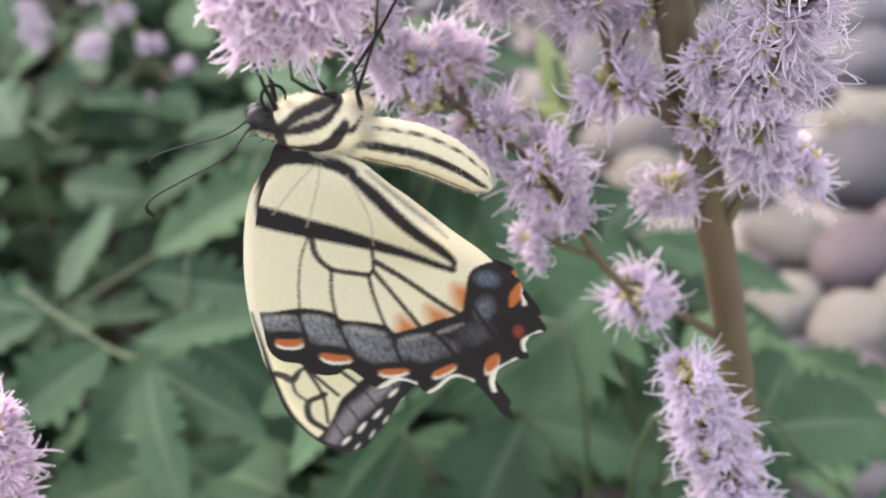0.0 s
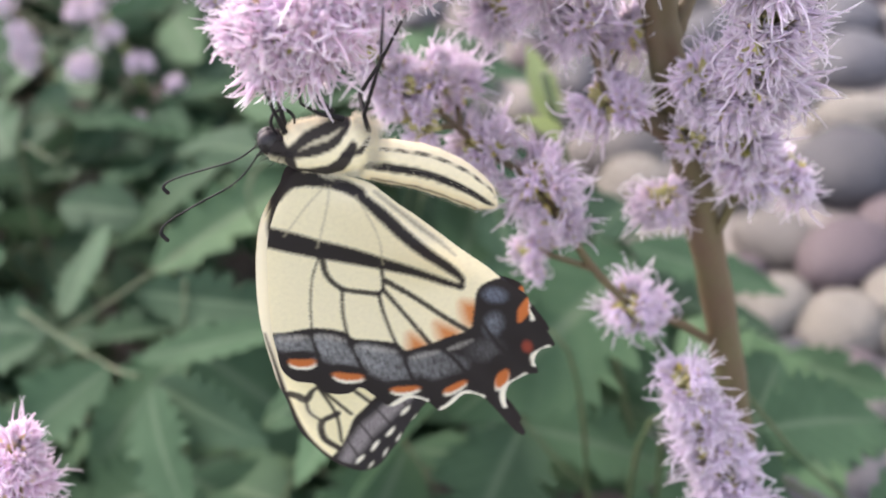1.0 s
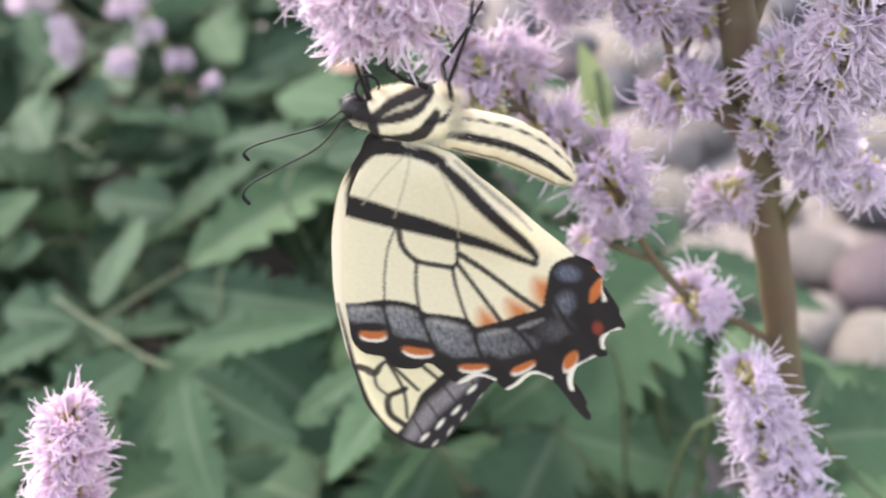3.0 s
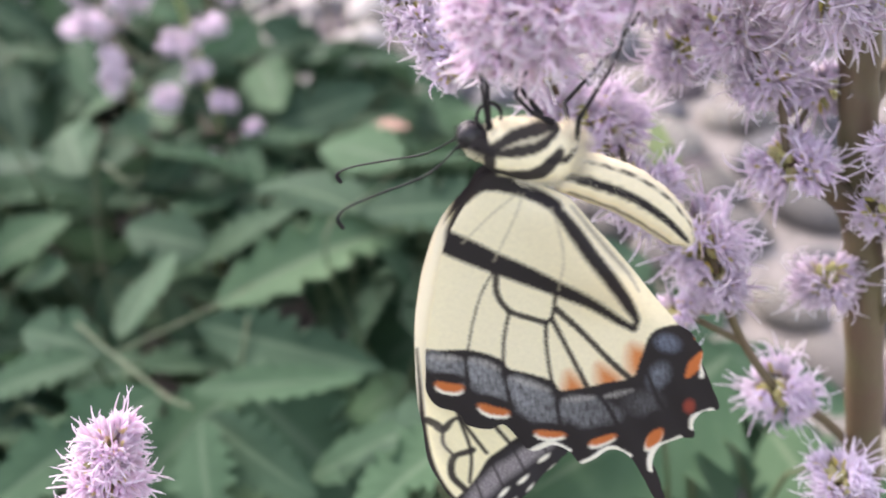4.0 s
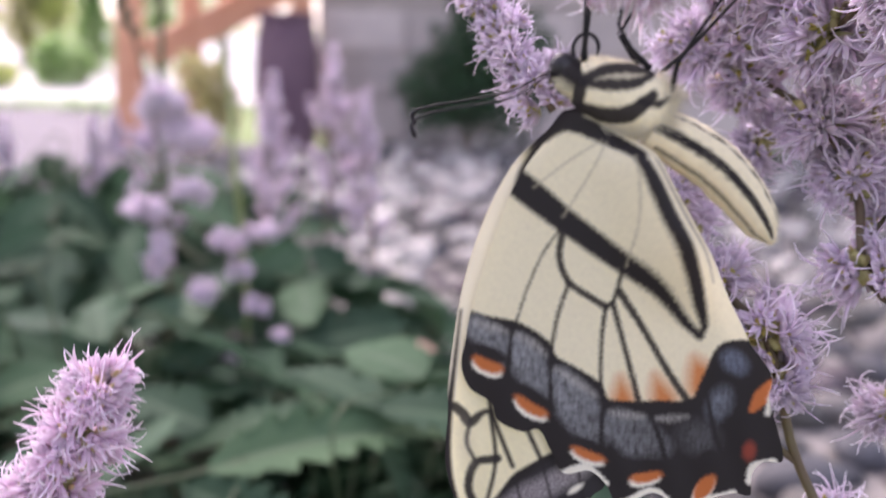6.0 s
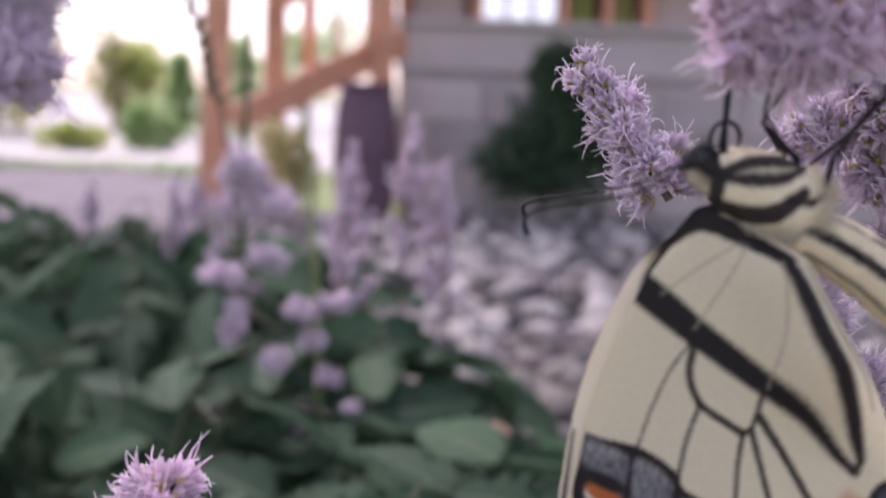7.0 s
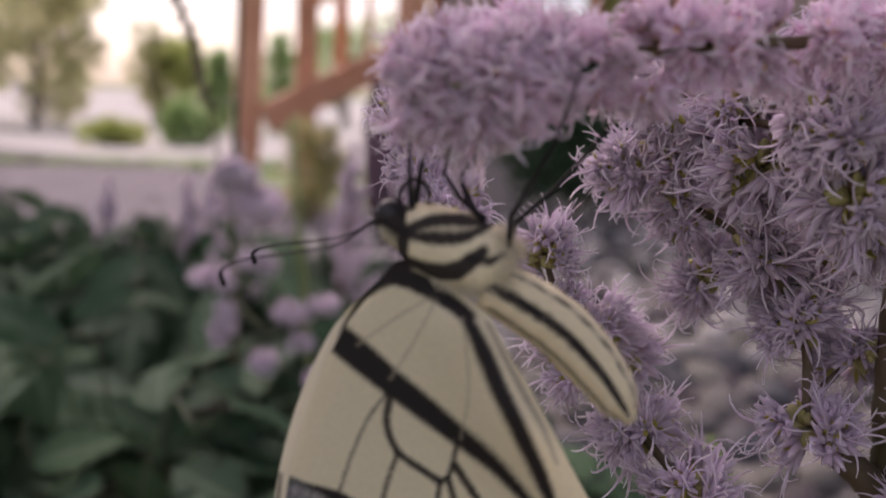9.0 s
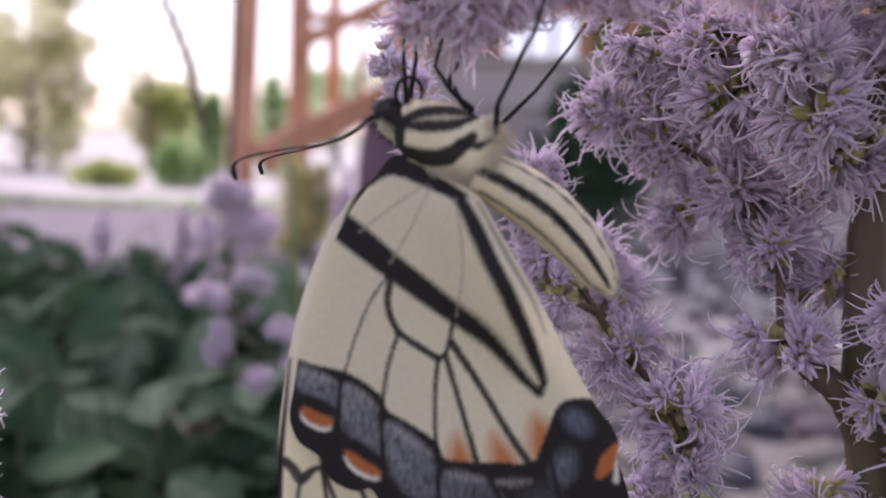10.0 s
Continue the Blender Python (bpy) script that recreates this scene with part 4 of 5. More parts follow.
def build_far_plumes():
    """Blurred pink plumes behind the leaves."""
    heads = (((-0.468, 0.733, 0.457), 1.5), ((-0.448, 0.741, 0.432), 1.3), ((-0.475, 0.714, 0.372), 1.0), ((-0.446, 0.736, 0.385), 1.15), ((-0.463, 0.713, 0.335), 1.0),
             ((-0.429, 0.725, 0.304), 1.0), ((-0.415, 0.745, 0.345), 0.8), ((-0.393, 0.758, 0.352), 0.85), ((-0.408, 0.742, 0.32), 0.7), ((-0.390, 0.742, 0.29), 0.62),
             ((-0.370, 0.743, 0.264), 0.6), ((-0.401, 0.722, 0.251), 0.4))
    plant = thing("plume_flower", pose(-0.5, 0.78, 0), "loose pink flower plume nodding over green leaves", "flower", "flowering perennials")
    inv = plant.matrix_basis.inverted()
    rng = random.Random(9)
    top = Vector((-0.47, 0.74, 0.52))
    piece("stalk", tube("stalk", [inv @ Vector(p) for p in spline([(-0.5, 0.78, 0), (-0.49, 0.77, 0.25), (-0.475, 0.745, 0.42), top], 6)], [0.003] * 12 + [0.0022] * 7, 8), plant, None, "green stalk", (LEAF_STALK,))
    bract = spline([(-0.5, 0.78, 0), (-0.44, 0.81, 0.2), (-0.405, 0.745, 0.36), (-0.398, 0.724, 0.40), (-0.402, 0.727, 0.45), (-0.413, 0.733, 0.508)], 6)
    piece("stalk", tube("stalk", [inv @ Vector(p) for p in bract], [0.003] * 20 + [0.0022] * (len(bract) - 21) + [0.0008], 8), plant, None, "light yellow-green stalk", (YOUNG,))
    for (x, y, z), size in heads:
        p = Vector((x, y, z))
        root = Vector((-0.482 + 0.02 * (0.46 - z), 0.755, min(z + 0.05, 0.5)))
        spike = piece("flower_spike", tube("flower_spike", [inv @ q for q in (root, root.lerp(p, 0.6) + Vector((0, 0, 0.006)), p)], [0.0011, 0.0009, 0.0007], 6), plant, None, "", (LEAF_STALK,))
        size *= 1.55 if z > 0.33 else 1.35
        lengthen = Vector([rng.uniform(0.5, 1.6) for _ in range(3)])
        for k in range(max(7, int(9 * size))):
            way = Vector([rng.gauss(0, 1) for _ in range(3)]).normalized()
            piece("floret", rng.choice(FAR_TUFTS), spike, inv @ turned(p + way * lengthen * 0.0065 * size, way, rng.uniform(0, 6), 0.85 * size ** 0.5))
    plumes = (((-0.506, 1.022, 0.0), 0.475, 0.028), ((-0.445, 1.048, 0.0), 0.50, 0.036), ((-0.412, 1.06, 0.0), 0.455, 0.024), ((-0.62, 0.96, 0.0), 0.47, 0.032), ((-0.545, 1.09, 0.0), 0.44, 0.024),
              ((-1.05, 1.25, 0.0), 0.385, 0.026), ((-0.86, 1.2, 0.0), 0.40, 0.026), ((-0.95, 1.38, 0.0), 0.39, 0.026))
    for k, ((x, y, z), h, w) in enumerate(plumes):
        q = thing("plume_flower", pose(x, y, z), "pink-lilac flower plume standing over green leaves", "flower", "flowering perennials")
        lean = rng.uniform(-0.015, 0.015)
        flower_spike(q, [(x, y, 0), (x + lean, y, h * 0.5), (x + lean * 0.5, y, h * 0.8), (x, y, h)], w * 0.5, 22, 360 + k, FAR_TUFTS, 1.1, 0.0025, "fluffy pink-lilac plume", bare=0.7)
        for i in range(11):
            s, a = i / 11, i * 2.4 + rng.uniform(-0.4, 0.4)
            zb = h * (0.62 + 0.33 * s)
            reach = w * (1.35 - 0.9 * s) * rng.uniform(0.7, 1.3)
            tip = (x + math.cos(a) * reach, y + math.sin(a) * reach, zb + reach * rng.uniform(0.6, 1.3))
            flower_spike(q, [(x + lean * 0.5 * (1 - s), y, zb - 0.012), (x + math.cos(a) * reach * 0.5, y + math.sin(a) * reach * 0.5, zb + reach * 0.3), tip], w * 0.22, 7, 500 + 20 * k + i, FAR_TUFTS, 0.95, 0.0012, "", bare=0.25)
    # a nodding stalk of closed buds that hangs before the open heads
    q = thing("seed_stalk", pose(-0.49, 0.77, 0), "thin dark nodding stalk with small round buds", "flower stalk")
    inv = q.matrix_basis.inverted()
    line = spline([(-0.49, 0.77, 0.0), (-0.478, 0.75, 0.40), (-0.470, 0.745, 0.64), (-0.484, 0.74, 0.69), (-0.520, 0.73, 0.69), (-0.534, 0.72, 0.645), (-0.521, 0.72, 0.611), (-0.511, 0.72, 0.59), (-0.501, 0.72, 0.57), (-0.4955, 0.72, 0.552), (-0.492, 0.72, 0.534), (-0.484, 0.72, 0.514), (-0.477, 0.72, 0.49), (-0.471, 0.72, 0.458), (-0.464, 0.72, 0.426)], 6)
    piece("stalk", tube("stalk", [inv @ Vector(p) for p in line], [0.0018] * 20 + [0.0012] * (len(line) - 20), 6), q, None, "", (STALK,))
    bud = bmesh.new()
    bmesh.ops.create_icosphere(bud, subdivisions=2, radius=0.0042, matrix=Matrix.Diagonal((1, 1, 1.2, 1)))
    me = bpy.data.meshes.new("bud")
    bud.to_mesh(me)
    bud.free()
    me.materials.append(STALK)
    for i, p in enumerate(line[26:68:2]):
        piece("bud", me, q, Matrix.Translation(inv @ (Vector(p) + Vector((0.0025 * (-1) ** i, 0, 0)))))


def leaflet_mesh(seed, length=0.066, wide=0.5, teeth=9, lobe=0.0, mat=LEAF):
    """A pointed leaflet along local y, coarsely toothed and here and there lobed, folded at its midrib, with sunken veins."""
    rng = random.Random(seed)
    per, cols = 7, 8
    rows = teeth * per
    rib, verts, faces = [], [], []
    droop, fold = rng.uniform(0.1, 0.35), rng.uniform(0.05, 0.2)
    twist, bow = rng.uniform(-0.3, 0.3), rng.uniform(-0.12, 0.12)
    cut = [[rng.uniform(0.20, 0.40) for _ in range(teeth + 1)] for _ in range(2)]
    notch = [rng.uniform(0.36, 0.5), rng.uniform(0.36, 0.5)]
    for i in range(rows + 1):
        s = i / rows
        half = length * wide * 0.5 * (math.sin(math.pi * s ** 0.68) ** 0.8) * (1 - 0.12 * s) + 0.0003
        tooth = (i % per) / (per - 1)
        for k in range(-cols, cols + 1):
            e = k / cols
            flank = 0 if e < 0 else 1
            deep = cut[flank][i // per] * min(1, s * 7) * (1 - s ** 6)
            dent = lobe * math.exp(-((s - notch[flank]) / 0.05) ** 2)
            x = e * half * (1 - (deep * (1 - tooth) + dent) * abs(e) ** 2.5)
            y = length * s + abs(e) * half * (0.42 - 0.2 * s)
            x += bow * length * s * s
            wave = math.sin((s * teeth - abs(e) * 1.8) * 2 * math.pi)
            z = abs(e) * half * fold - droop * length * s * s + twist * e * half * s + 0.0003 * wave * abs(e) * (1 - abs(e) * 0.4) + 0.0022 * noise.noise((x * 55, y * 55, seed)) * abs(e)
            verts.append((x, y, z))
            side = abs((s * teeth - abs(e) * 1.8 + 0.25) % 1 - 0.5)
            rib.append(min(1, max(0, 1 - abs(e) / 0.10) + 0.16 * max(0, 1 - side / 0.18) * (abs(e) < 0.9)))
    n = 2 * cols + 1
    for i in range(rows):
        for k in range(n - 1):
            a = i * n + k
            faces.append((a, a + 1, a + n + 1, a + n))
    me = mesh_from("leaflet", verts, faces)
    me.attributes.new("vein", "FLOAT", "POINT").data.foreach_set("value", rib)
    me.materials.append(mat)
    return me


LEAFLETS = [leaflet_mesh(200 + i, 0.066, 0.54 + 0.09 * (i % 3), 8 + i % 3, (0, 0.35, 0.5)[i % 3]) for i in range(9)]


PALE_LEAFLETS = [leaflet_mesh(230 + i, 0.066, 0.60, 9, 0.3 * i, PALE_LEAF) for i in range(2)]


def compound_leaf(plant, tip, heading, tilt, size, seed, root):
    """A divided leaf: stalk, midrib and opposite toothed leaflets."""
    rng = random.Random(seed)
    inv = plant.matrix_basis.inverted()
    m = Matrix.Translation(tip) @ Euler((radians(tilt), 0, radians(heading))).to_matrix().to_4x4()
    back = m @ Vector((0, -0.11 * size, 0))
    line = [root, Vector(root).lerp(back, 0.6) + Vector((0, 0, -0.03)), back, m @ Vector((0, -0.05 * size, 0.004)), m @ Vector((0, 0, 0))]
    pts = spline([tuple(p) for p in line], 6)
    leaf = piece("leaf", tube("leaf", [inv @ Vector(p) for p in pts], [0.0013 - 0.0008 * i / (len(pts) - 1) for i in range(len(pts))], 6), plant, None, "", (LEAF_STALK,))
    for y, side, s in ((0, 0, 1.3), (-0.018, 1, 1.05), (-0.018, -1, 1.05), (-0.072, 1, 1.15), (-0.072, -1, 1.15)):
        turn = -side * rng.uniform(48, 68) + rng.uniform(-6, 6)
        piece("leaflet", rng.choice(LEAFLETS), leaf, inv @ m @ Matrix.Translation((0, y * size, 0.002)) @ Euler((radians(rng.uniform(-26, 10)), radians(rng.uniform(-22, 22)), radians(turn))).to_matrix().to_4x4()
              @ Matrix.Diagonal((size * s * rng.uniform(0.85, 1.15), size * s * rng.uniform(0.9, 1.1), size * s, 1)))


BED_EDGE = [(-1.9, 1.60), (-1.35, 1.45), (-0.85, 1.40), (-0.54, 1.32), (-0.28, 1.06), (-0.13, 0.74), (-0.03, 0.48), (0.06, 0.38), (0.12, 0.30), (0.10, 0.20), (-0.2, 0.1), (-0.6, 0.05), (-2.0, 0.3)]


def build_leaves():
    rng = random.Random(77)
    bed = np.array(BED_EDGE)
    made = 0
    for px, py, *low in ((-0.25, 0.42), (-0.08, 0.30), (-0.45, 0.62), (-0.62, 0.40), (-0.55, 0.95), (-0.85, 0.75), (-0.95, 1.15), (-1.25, 0.95), (-0.38, 0.22), (-1.35, 1.35), (-0.72, 1.28), (-1.6, 0.8), (-1.0, 1.42), (-1.6, 1.45), (-1.15, 0.6), (-0.75, 1.02), (-1.9, 1.2), (-0.18, 0.55), (-0.33, 0.92, 0.13), (-0.22, 0.70, 0.12)):
        plant = thing("leafy_perennial", pose(px, py, 0), "dense mound of divided dark green toothed leaves", "plant", "leafy perennials")
        near = px > -0.7
        count = 12 if low else 19
        for k in range(count):
            for _ in range(40):
                a, r = rng.uniform(0, 6.28), (low[0] if low else 0.24) * math.sqrt(rng.random())
                x, y = px + r * math.cos(a), py + r * math.sin(a)
                if inside(np.array([(x, y)]), bed)[0]:
                    break
            else:
                continue
            z = ((0.24 if low else 0.325 if near else 0.30) - 0.28 * r * (1 if near else 0.35)) * (0.62 + 0.38 * ((k + 1) / count)) + rng.uniform(-0.012, 0.012)
            if -0.42 < x < -0.12 and 0.24 < y < 0.56 or -0.55 < x < -0.36 and 0.45 < y < 0.72:
                z -= 0.065
            heading = math.degrees(math.atan2(y - py, x - px)) - 90 + rng.uniform(-35, 35)
            compound_leaf(plant, Vector((x, y, z)), heading, rng.uniform(-42, 4), rng.uniform(0.85, 1.3) * (1.2 if px < -0.5 and py > 0.5 else 1), 1000 + made, Vector((px + rng.uniform(-0.02, 0.02), py + rng.uniform(-0.02, 0.02), 0)))
            made += 1


# leaflets set one by one: base, tip, breadth against length
FRONT_LEAVES = [
    (-0.264, 0.425, 0.300, -0.154, 0.510, 0.330, 0.36), (-0.243, 0.352, 0.304, -0.164, 0.367, 0.300, 0.34), (-0.272, 0.418, 0.295, -0.170, 0.392, 0.285, 0.34), (-0.229, 0.331, 0.304, -0.210, 0.270, 0.280, 0.55),
    (-0.229, 0.336, 0.302, -0.175, 0.302, 0.285, 0.55), (-0.255, 0.350, 0.304, -0.324, 0.285, 0.300, 0.42), (-0.305, 0.382, 0.302, -0.373, 0.404, 0.305, 0.48), (-0.309, 0.381, 0.300, -0.381, 0.360, 0.295, 0.42),
    (-0.305, 0.397, 0.300, -0.301, 0.468, 0.315, 0.52), (-0.450, 0.615, 0.290, -0.510, 0.690, 0.310, 0.5), (-0.440, 0.627, 0.288, -0.434, 0.700, 0.310, 0.55), (-0.499, 0.637, 0.289, -0.584, 0.668, 0.290, 0.4),
    (-0.319, 0.531, 0.275, -0.387, 0.542, 0.285, 0.6), (-0.320, 0.592, 0.255, -0.367, 0.690, 0.285, 0.55), (-0.371, 0.772, 0.250, -0.276, 0.804, 0.270, 0.6), (-0.450, 0.490, 0.290, -0.410, 0.522, 0.315, 0.75),
    (-0.395, 0.490, 0.285, -0.449, 0.498, 0.275, 0.5), (-0.180, 0.322, 0.280, -0.130, 0.330, 0.305, 0.5), (-0.414, 0.635, 0.262, -0.391, 0.680, 0.290, 0.6), (-0.248, 0.530, 0.288, -0.178, 0.552, 0.310, 0.55),
    (-0.003, 0.340, 0.335, -0.062, 0.266, 0.330, 0.8), (0.016, 0.382, 0.260, 0.048, 0.309, 0.260, 0.6),
    (0.041, 0.384, 0.245, 0.062, 0.290, 0.240, 0.5), (0.059, 0.387, 0.225, 0.105, 0.355, 0.220, 0.5), (0.053, 0.325, 0.225, 0.105, 0.341, 0.220, 0.5)]


PALE_BASES = ((-0.264, 0.425), (-0.003, 0.340), (-0.450, 0.490), (0.016, 0.382))


def build_front_leaves():
    """The large divided leaf that stands nearest, leaflet by leaflet."""
    plant = thing("leafy_perennial", pose(-0.30, 0.42, 0), "broad divided green leaf with toothed leaflets on a pale stalk", "plant", "leafy perennials")
    inv = plant.matrix_basis.inverted()
    rng = random.Random(12)
    ribs = ([(-0.30, 0.42, 0), (-0.34, 0.43, 0.2), (-0.335, 0.405, 0.300), (-0.300, 0.378, 0.307), (-0.252, 0.345, 0.305), (-0.236, 0.338, 0.305)],
            [(-0.30, 0.378, 0.303), (-0.284, 0.400, 0.301), (-0.264, 0.425, 0.300), (-0.245, 0.440, 0.304)], [(-0.30, 0.42, 0), (-0.40, 0.52, 0.2), (-0.42, 0.585, 0.305), (-0.375, 0.555, 0.309)],
            [(0.02, 0.38, 0.0), (0.01, 0.39, 0.2), (-0.017, 0.338, 0.328)], [(0.02, 0.38, 0.0), (0.02, 0.39, 0.15), (0.016, 0.384, 0.258)])
    for line in ribs:
        pts = spline(line, 6)
        piece("leaf_stalk", tube("leaf_stalk", [inv @ Vector(p) for p in pts], [0.0011] * len(pts), 6), plant, None, "", (LEAF_STALK,))
    dry = leaflet_mesh(260, 0.066, 0.5)
    dry.materials.clear()
    dry.materials.append(DRY)
    fallen = piece("withered_leaf", dry, None, pose(-0.235, 0.655, 0.300, 12, 20, -110) @ Matrix.Diagonal((0.45, 0.5, 0.5, 1)))
    tagged(fallen, "withered pinkish leaf lying on the green leaves", "leaf")
    for bx, by, bz, tx, ty, tz, wide in FRONT_LEAVES:
        base, d = Vector((bx, by, bz)), Vector((tx - bx, ty - by, tz - bz))
        size = d.length / 0.066
        turn = d.to_track_quat("Y", "Z").to_matrix().to_4x4()
        near = (turn @ Vector((1, 0, 0))).y
        roll = -math.copysign(rng.uniform(18, 38), near) if abs(near) > 0.25 else rng.uniform(-12, 12)
        blade = rng.choice(PALE_LEAFLETS if (bx, by) in PALE_BASES else LEAFLETS)
        piece("leaflet", blade, plant, inv @ Matrix.Translation(base) @ turn @ Euler((0, radians(roll), 0)).to_matrix().to_4x4() @ Matrix.Diagonal((size * wide / 0.60, size, size * 0.7, 1)))


def build_shoot():
    """A young light green shoot between the stones."""
    tip = spot(0.074, 0.175, -0.055)
    plant = thing("young_shoot", Matrix.Translation((tip.x + 0.01, tip.y + 0.01, 0)), "young light green shoot between grey stones", "plant")
    inv = plant.matrix_basis.inverted()
    piece("stem", tube("stem", [inv @ Vector(p) for p in spline([(tip.x + 0.01, tip.y + 0.01, 0), (tip.x + 0.006, tip.y + 0.01, 0.25), tuple(tip)], 6)], [0.0015] * 13, 6), plant, None, "", (LEAF_STALK,))
    young = leaflet_mesh(270, 0.03, 0.45)
    young.materials.clear()
    young.materials.append(YOUNG)
    for lift, turn, lean in ((-0.012, 20, 72), (-0.020, 150, 66)):
        piece("leaf", young, plant, inv @ Matrix.Translation(tip + Vector((0, 0, lift - 0.01))) @ Euler((radians(lean), 0, radians(turn))).to_matrix().to_4x4())


def build_near_plume():
    """A plume that stands close before the lens for a moment."""
    base = Vector((-0.19, 0.12, 0.0))
    plant = thing("plume_flower", Matrix.Translation(base), "fluffy lilac flower plume on a thin stalk close by", "flower", "flowering perennials")
    flower_spike(plant, [base, (-0.165, 0.12, 0.3), (-0.140, 0.118, 0.47), (-0.1285, 0.1183, 0.5095), (-0.1255, 0.1192, 0.5179), (-0.1235, 0.1197, 0.5248), (-0.1215, 0.1205, 0.5335), (-0.118, 0.121, 0.55)], 0.005, 84, 347, TUFTS, 0.85, 0.0014, "fluffy lilac plume", bare=0.6)


build_main_plant()
build_front_leaves()
build_left_plume()
build_near_plume()
build_shoot()
build_far_plumes()
build_leaves()

# ---- ground, stones, house, distance ----
GRASS = material("lawn", (0.16, 0.25, 0.08), 0.9, (0.27, 0.34, 0.14), scale=3, bump=0.8, bump_scale=40)
# path in shade: the shade is put into this darkened base colour
SHADED_PAVING = material("shaded_paving", (0.175, 0.155, 0.168), 0.85, (0.225, 0.20, 0.215), scale=2.5, bump=0.3, bump_scale=60)
COBBLE = material("cobble", (0.085, 0.082, 0.076), 0.7, (0.19, 0.175, 0.158), scale=34, spread=(0.38, 0.62), bump=0.35, bump_scale=120, vary=0.40, hue=0.03)
COBBLE_PALE = material("pale_cobble", (0.155, 0.143, 0.122), 0.75, (0.43, 0.405, 0.35), scale=42, spread=(0.40, 0.58), bump=0.8, bump_scale=130, vary=0.15)
COBBLE_CHALK = material("chalky_cobble", (0.38, 0.355, 0.325), 0.8, (0.54, 0.51, 0.465), scale=26, bump=0.35, bump_scale=130, island=0.2)
COBBLE_DARK = material("slate_cobble", (0.058, 0.061, 0.068), 0.6, (0.105, 0.103, 0.112), scale=30, bump=0.3, bump_scale=120, vary=0.25)
COBBLE_PINK = material("mauve_cobble", (0.078, 0.060, 0.067), 0.65, (0.125, 0.099, 0.106), scale=30, bump=0.3, bump_scale=120, vary=0.25)
TIMBER = material("red_cedar", (0.6, 0.27, 0.15), 0.6, (0.74, 0.38, 0.23), scale=6, bump=0.3, bump_scale=60)
SIDING = material("grey_siding", (0.5, 0.44, 0.41), 0.7, (0.57, 0.5, 0.47), scale=4, bump=0.2, bump_scale=50)
BLOCK = material("foundation_block", (0.5, 0.44, 0.41), 0.85, (0.58, 0.51, 0.47), scale=7, bump=0.6, bump_scale=60, vary=0.12)
BARREL = material("dark_barrel", (0.15, 0.095, 0.125), 0.85, (0.2, 0.135, 0.165), scale=5, bump=0.1, spec=0.1)
BARK = material("bark", (0.2, 0.17, 0.14), 0.9, (0.3, 0.26, 0.22), scale=12, bump=0.9, bump_scale=60)
EVERGREEN = material("evergreen", (0.03, 0.075, 0.035), 0.6, (0.05, 0.11, 0.05), scale=9, island=0.35, translucent=0.15)
# LIME, OLIVE and GREEN: tones raised past leaf colour to paint in backlit haze
LIME = material("hazed_lime_foliage", (0.46, 0.55, 0.17), 0.6, (0.60, 0.65, 0.28), scale=4, island=0.3, translucent=0.65)
OLIVE = material("hazed_olive_foliage", (0.52, 0.53, 0.30), 0.6, (0.64, 0.63, 0.40), scale=4, island=0.2, translucent=0.8)
GREEN = material("hazed_green_foliage", (0.33, 0.48, 0.20), 0.6, (0.42, 0.56, 0.28), scale=4, island=0.25, translucent=0.7)
STRAW = material("straw_grass", (0.55, 0.52, 0.27), 0.7, (0.66, 0.62, 0.36), scale=6, island=0.25, translucent=0.6)
GLASS = material("mirroring_glass", (0.9, 0.9, 0.92), 0.04, (0.86, 0.88, 0.9), scale=3, metal=1.0)
# pale tone paints in the glare of sunlit far ground
ROAD = material("sunlit_road", (0.55, 0.53, 0.5), 0.85, (0.65, 0.62, 0.58), scale=1.5, bump=0.2, bump_scale=30)
BEIGE = material("beige_panel", (0.48, 0.38, 0.34), 0.7, (0.55, 0.44, 0.4), scale=5, bump=0.1)


def flat(name, corners, z, mat, label, skirt=0.02):
    bm = bmesh.new()
    top = [bm.verts.new((x, y, z)) for x, y in corners]
    low = [bm.verts.new((x, y, z - skirt)) for x, y in corners]
    bm.faces.new(top)
    for i in range(len(top)):
        j = (i + 1) % len(top)
        bm.faces.new((top[i], low[i], low[j], top[j]))
    bmesh.ops.recalc_face_normals(bm, faces=bm.faces)
    ob = part(name, bm, mat, None, smooth=False)
    return tagged(ob, label, "ground", "", "structure")


ground = flat("ground", [(-400, -400), (400, -400), (400, 400), (-400, 400)], -0.012, GRASS, "mown green lawn reaching far off", 0.5)
bed = flat("garden_bed", [(-2.6, -1.2), (2.5, -1.2), (2.5, 4.62), (-1.45, 4.62), (-1.75, 3.75), (-1.8, 2.9), (-1.95, 2.2), (-2.6, 1.9)], 0.0, SOIL, "dark garden soil under plants and stones")
GRAVEL = material("fine_gravel", (0.17, 0.156, 0.145), 0.95, (0.30, 0.278, 0.258), scale=70, bump=1.0, bump_scale=90)
flat("gravel", [(-0.55, 1.36), (-0.33, 0.95), (-0.16, 0.62), (0.0, 0.47), (0.14, 0.36), (0.3, -0.8), (2.3, -0.8), (2.3, 4.5), (-1.4, 4.5), (-1.68, 3.7), (-1.72, 2.9), (-1.85, 2.25), (-1.4, 1.56), (-0.85, 1.48)], 0.006, GRAVEL, "fine grey-mauve gravel between the stones", 0.004)
flat("pavement", [(-12, 2.3), (-2.65, 1.93), (-1.97, 2.23), (-1.82, 2.9), (-1.77, 3.75), (-3.3, 5.0), (-12, 7.4)], 0.012, SHADED_PAVING, "grey-mauve paved path beside the garden")
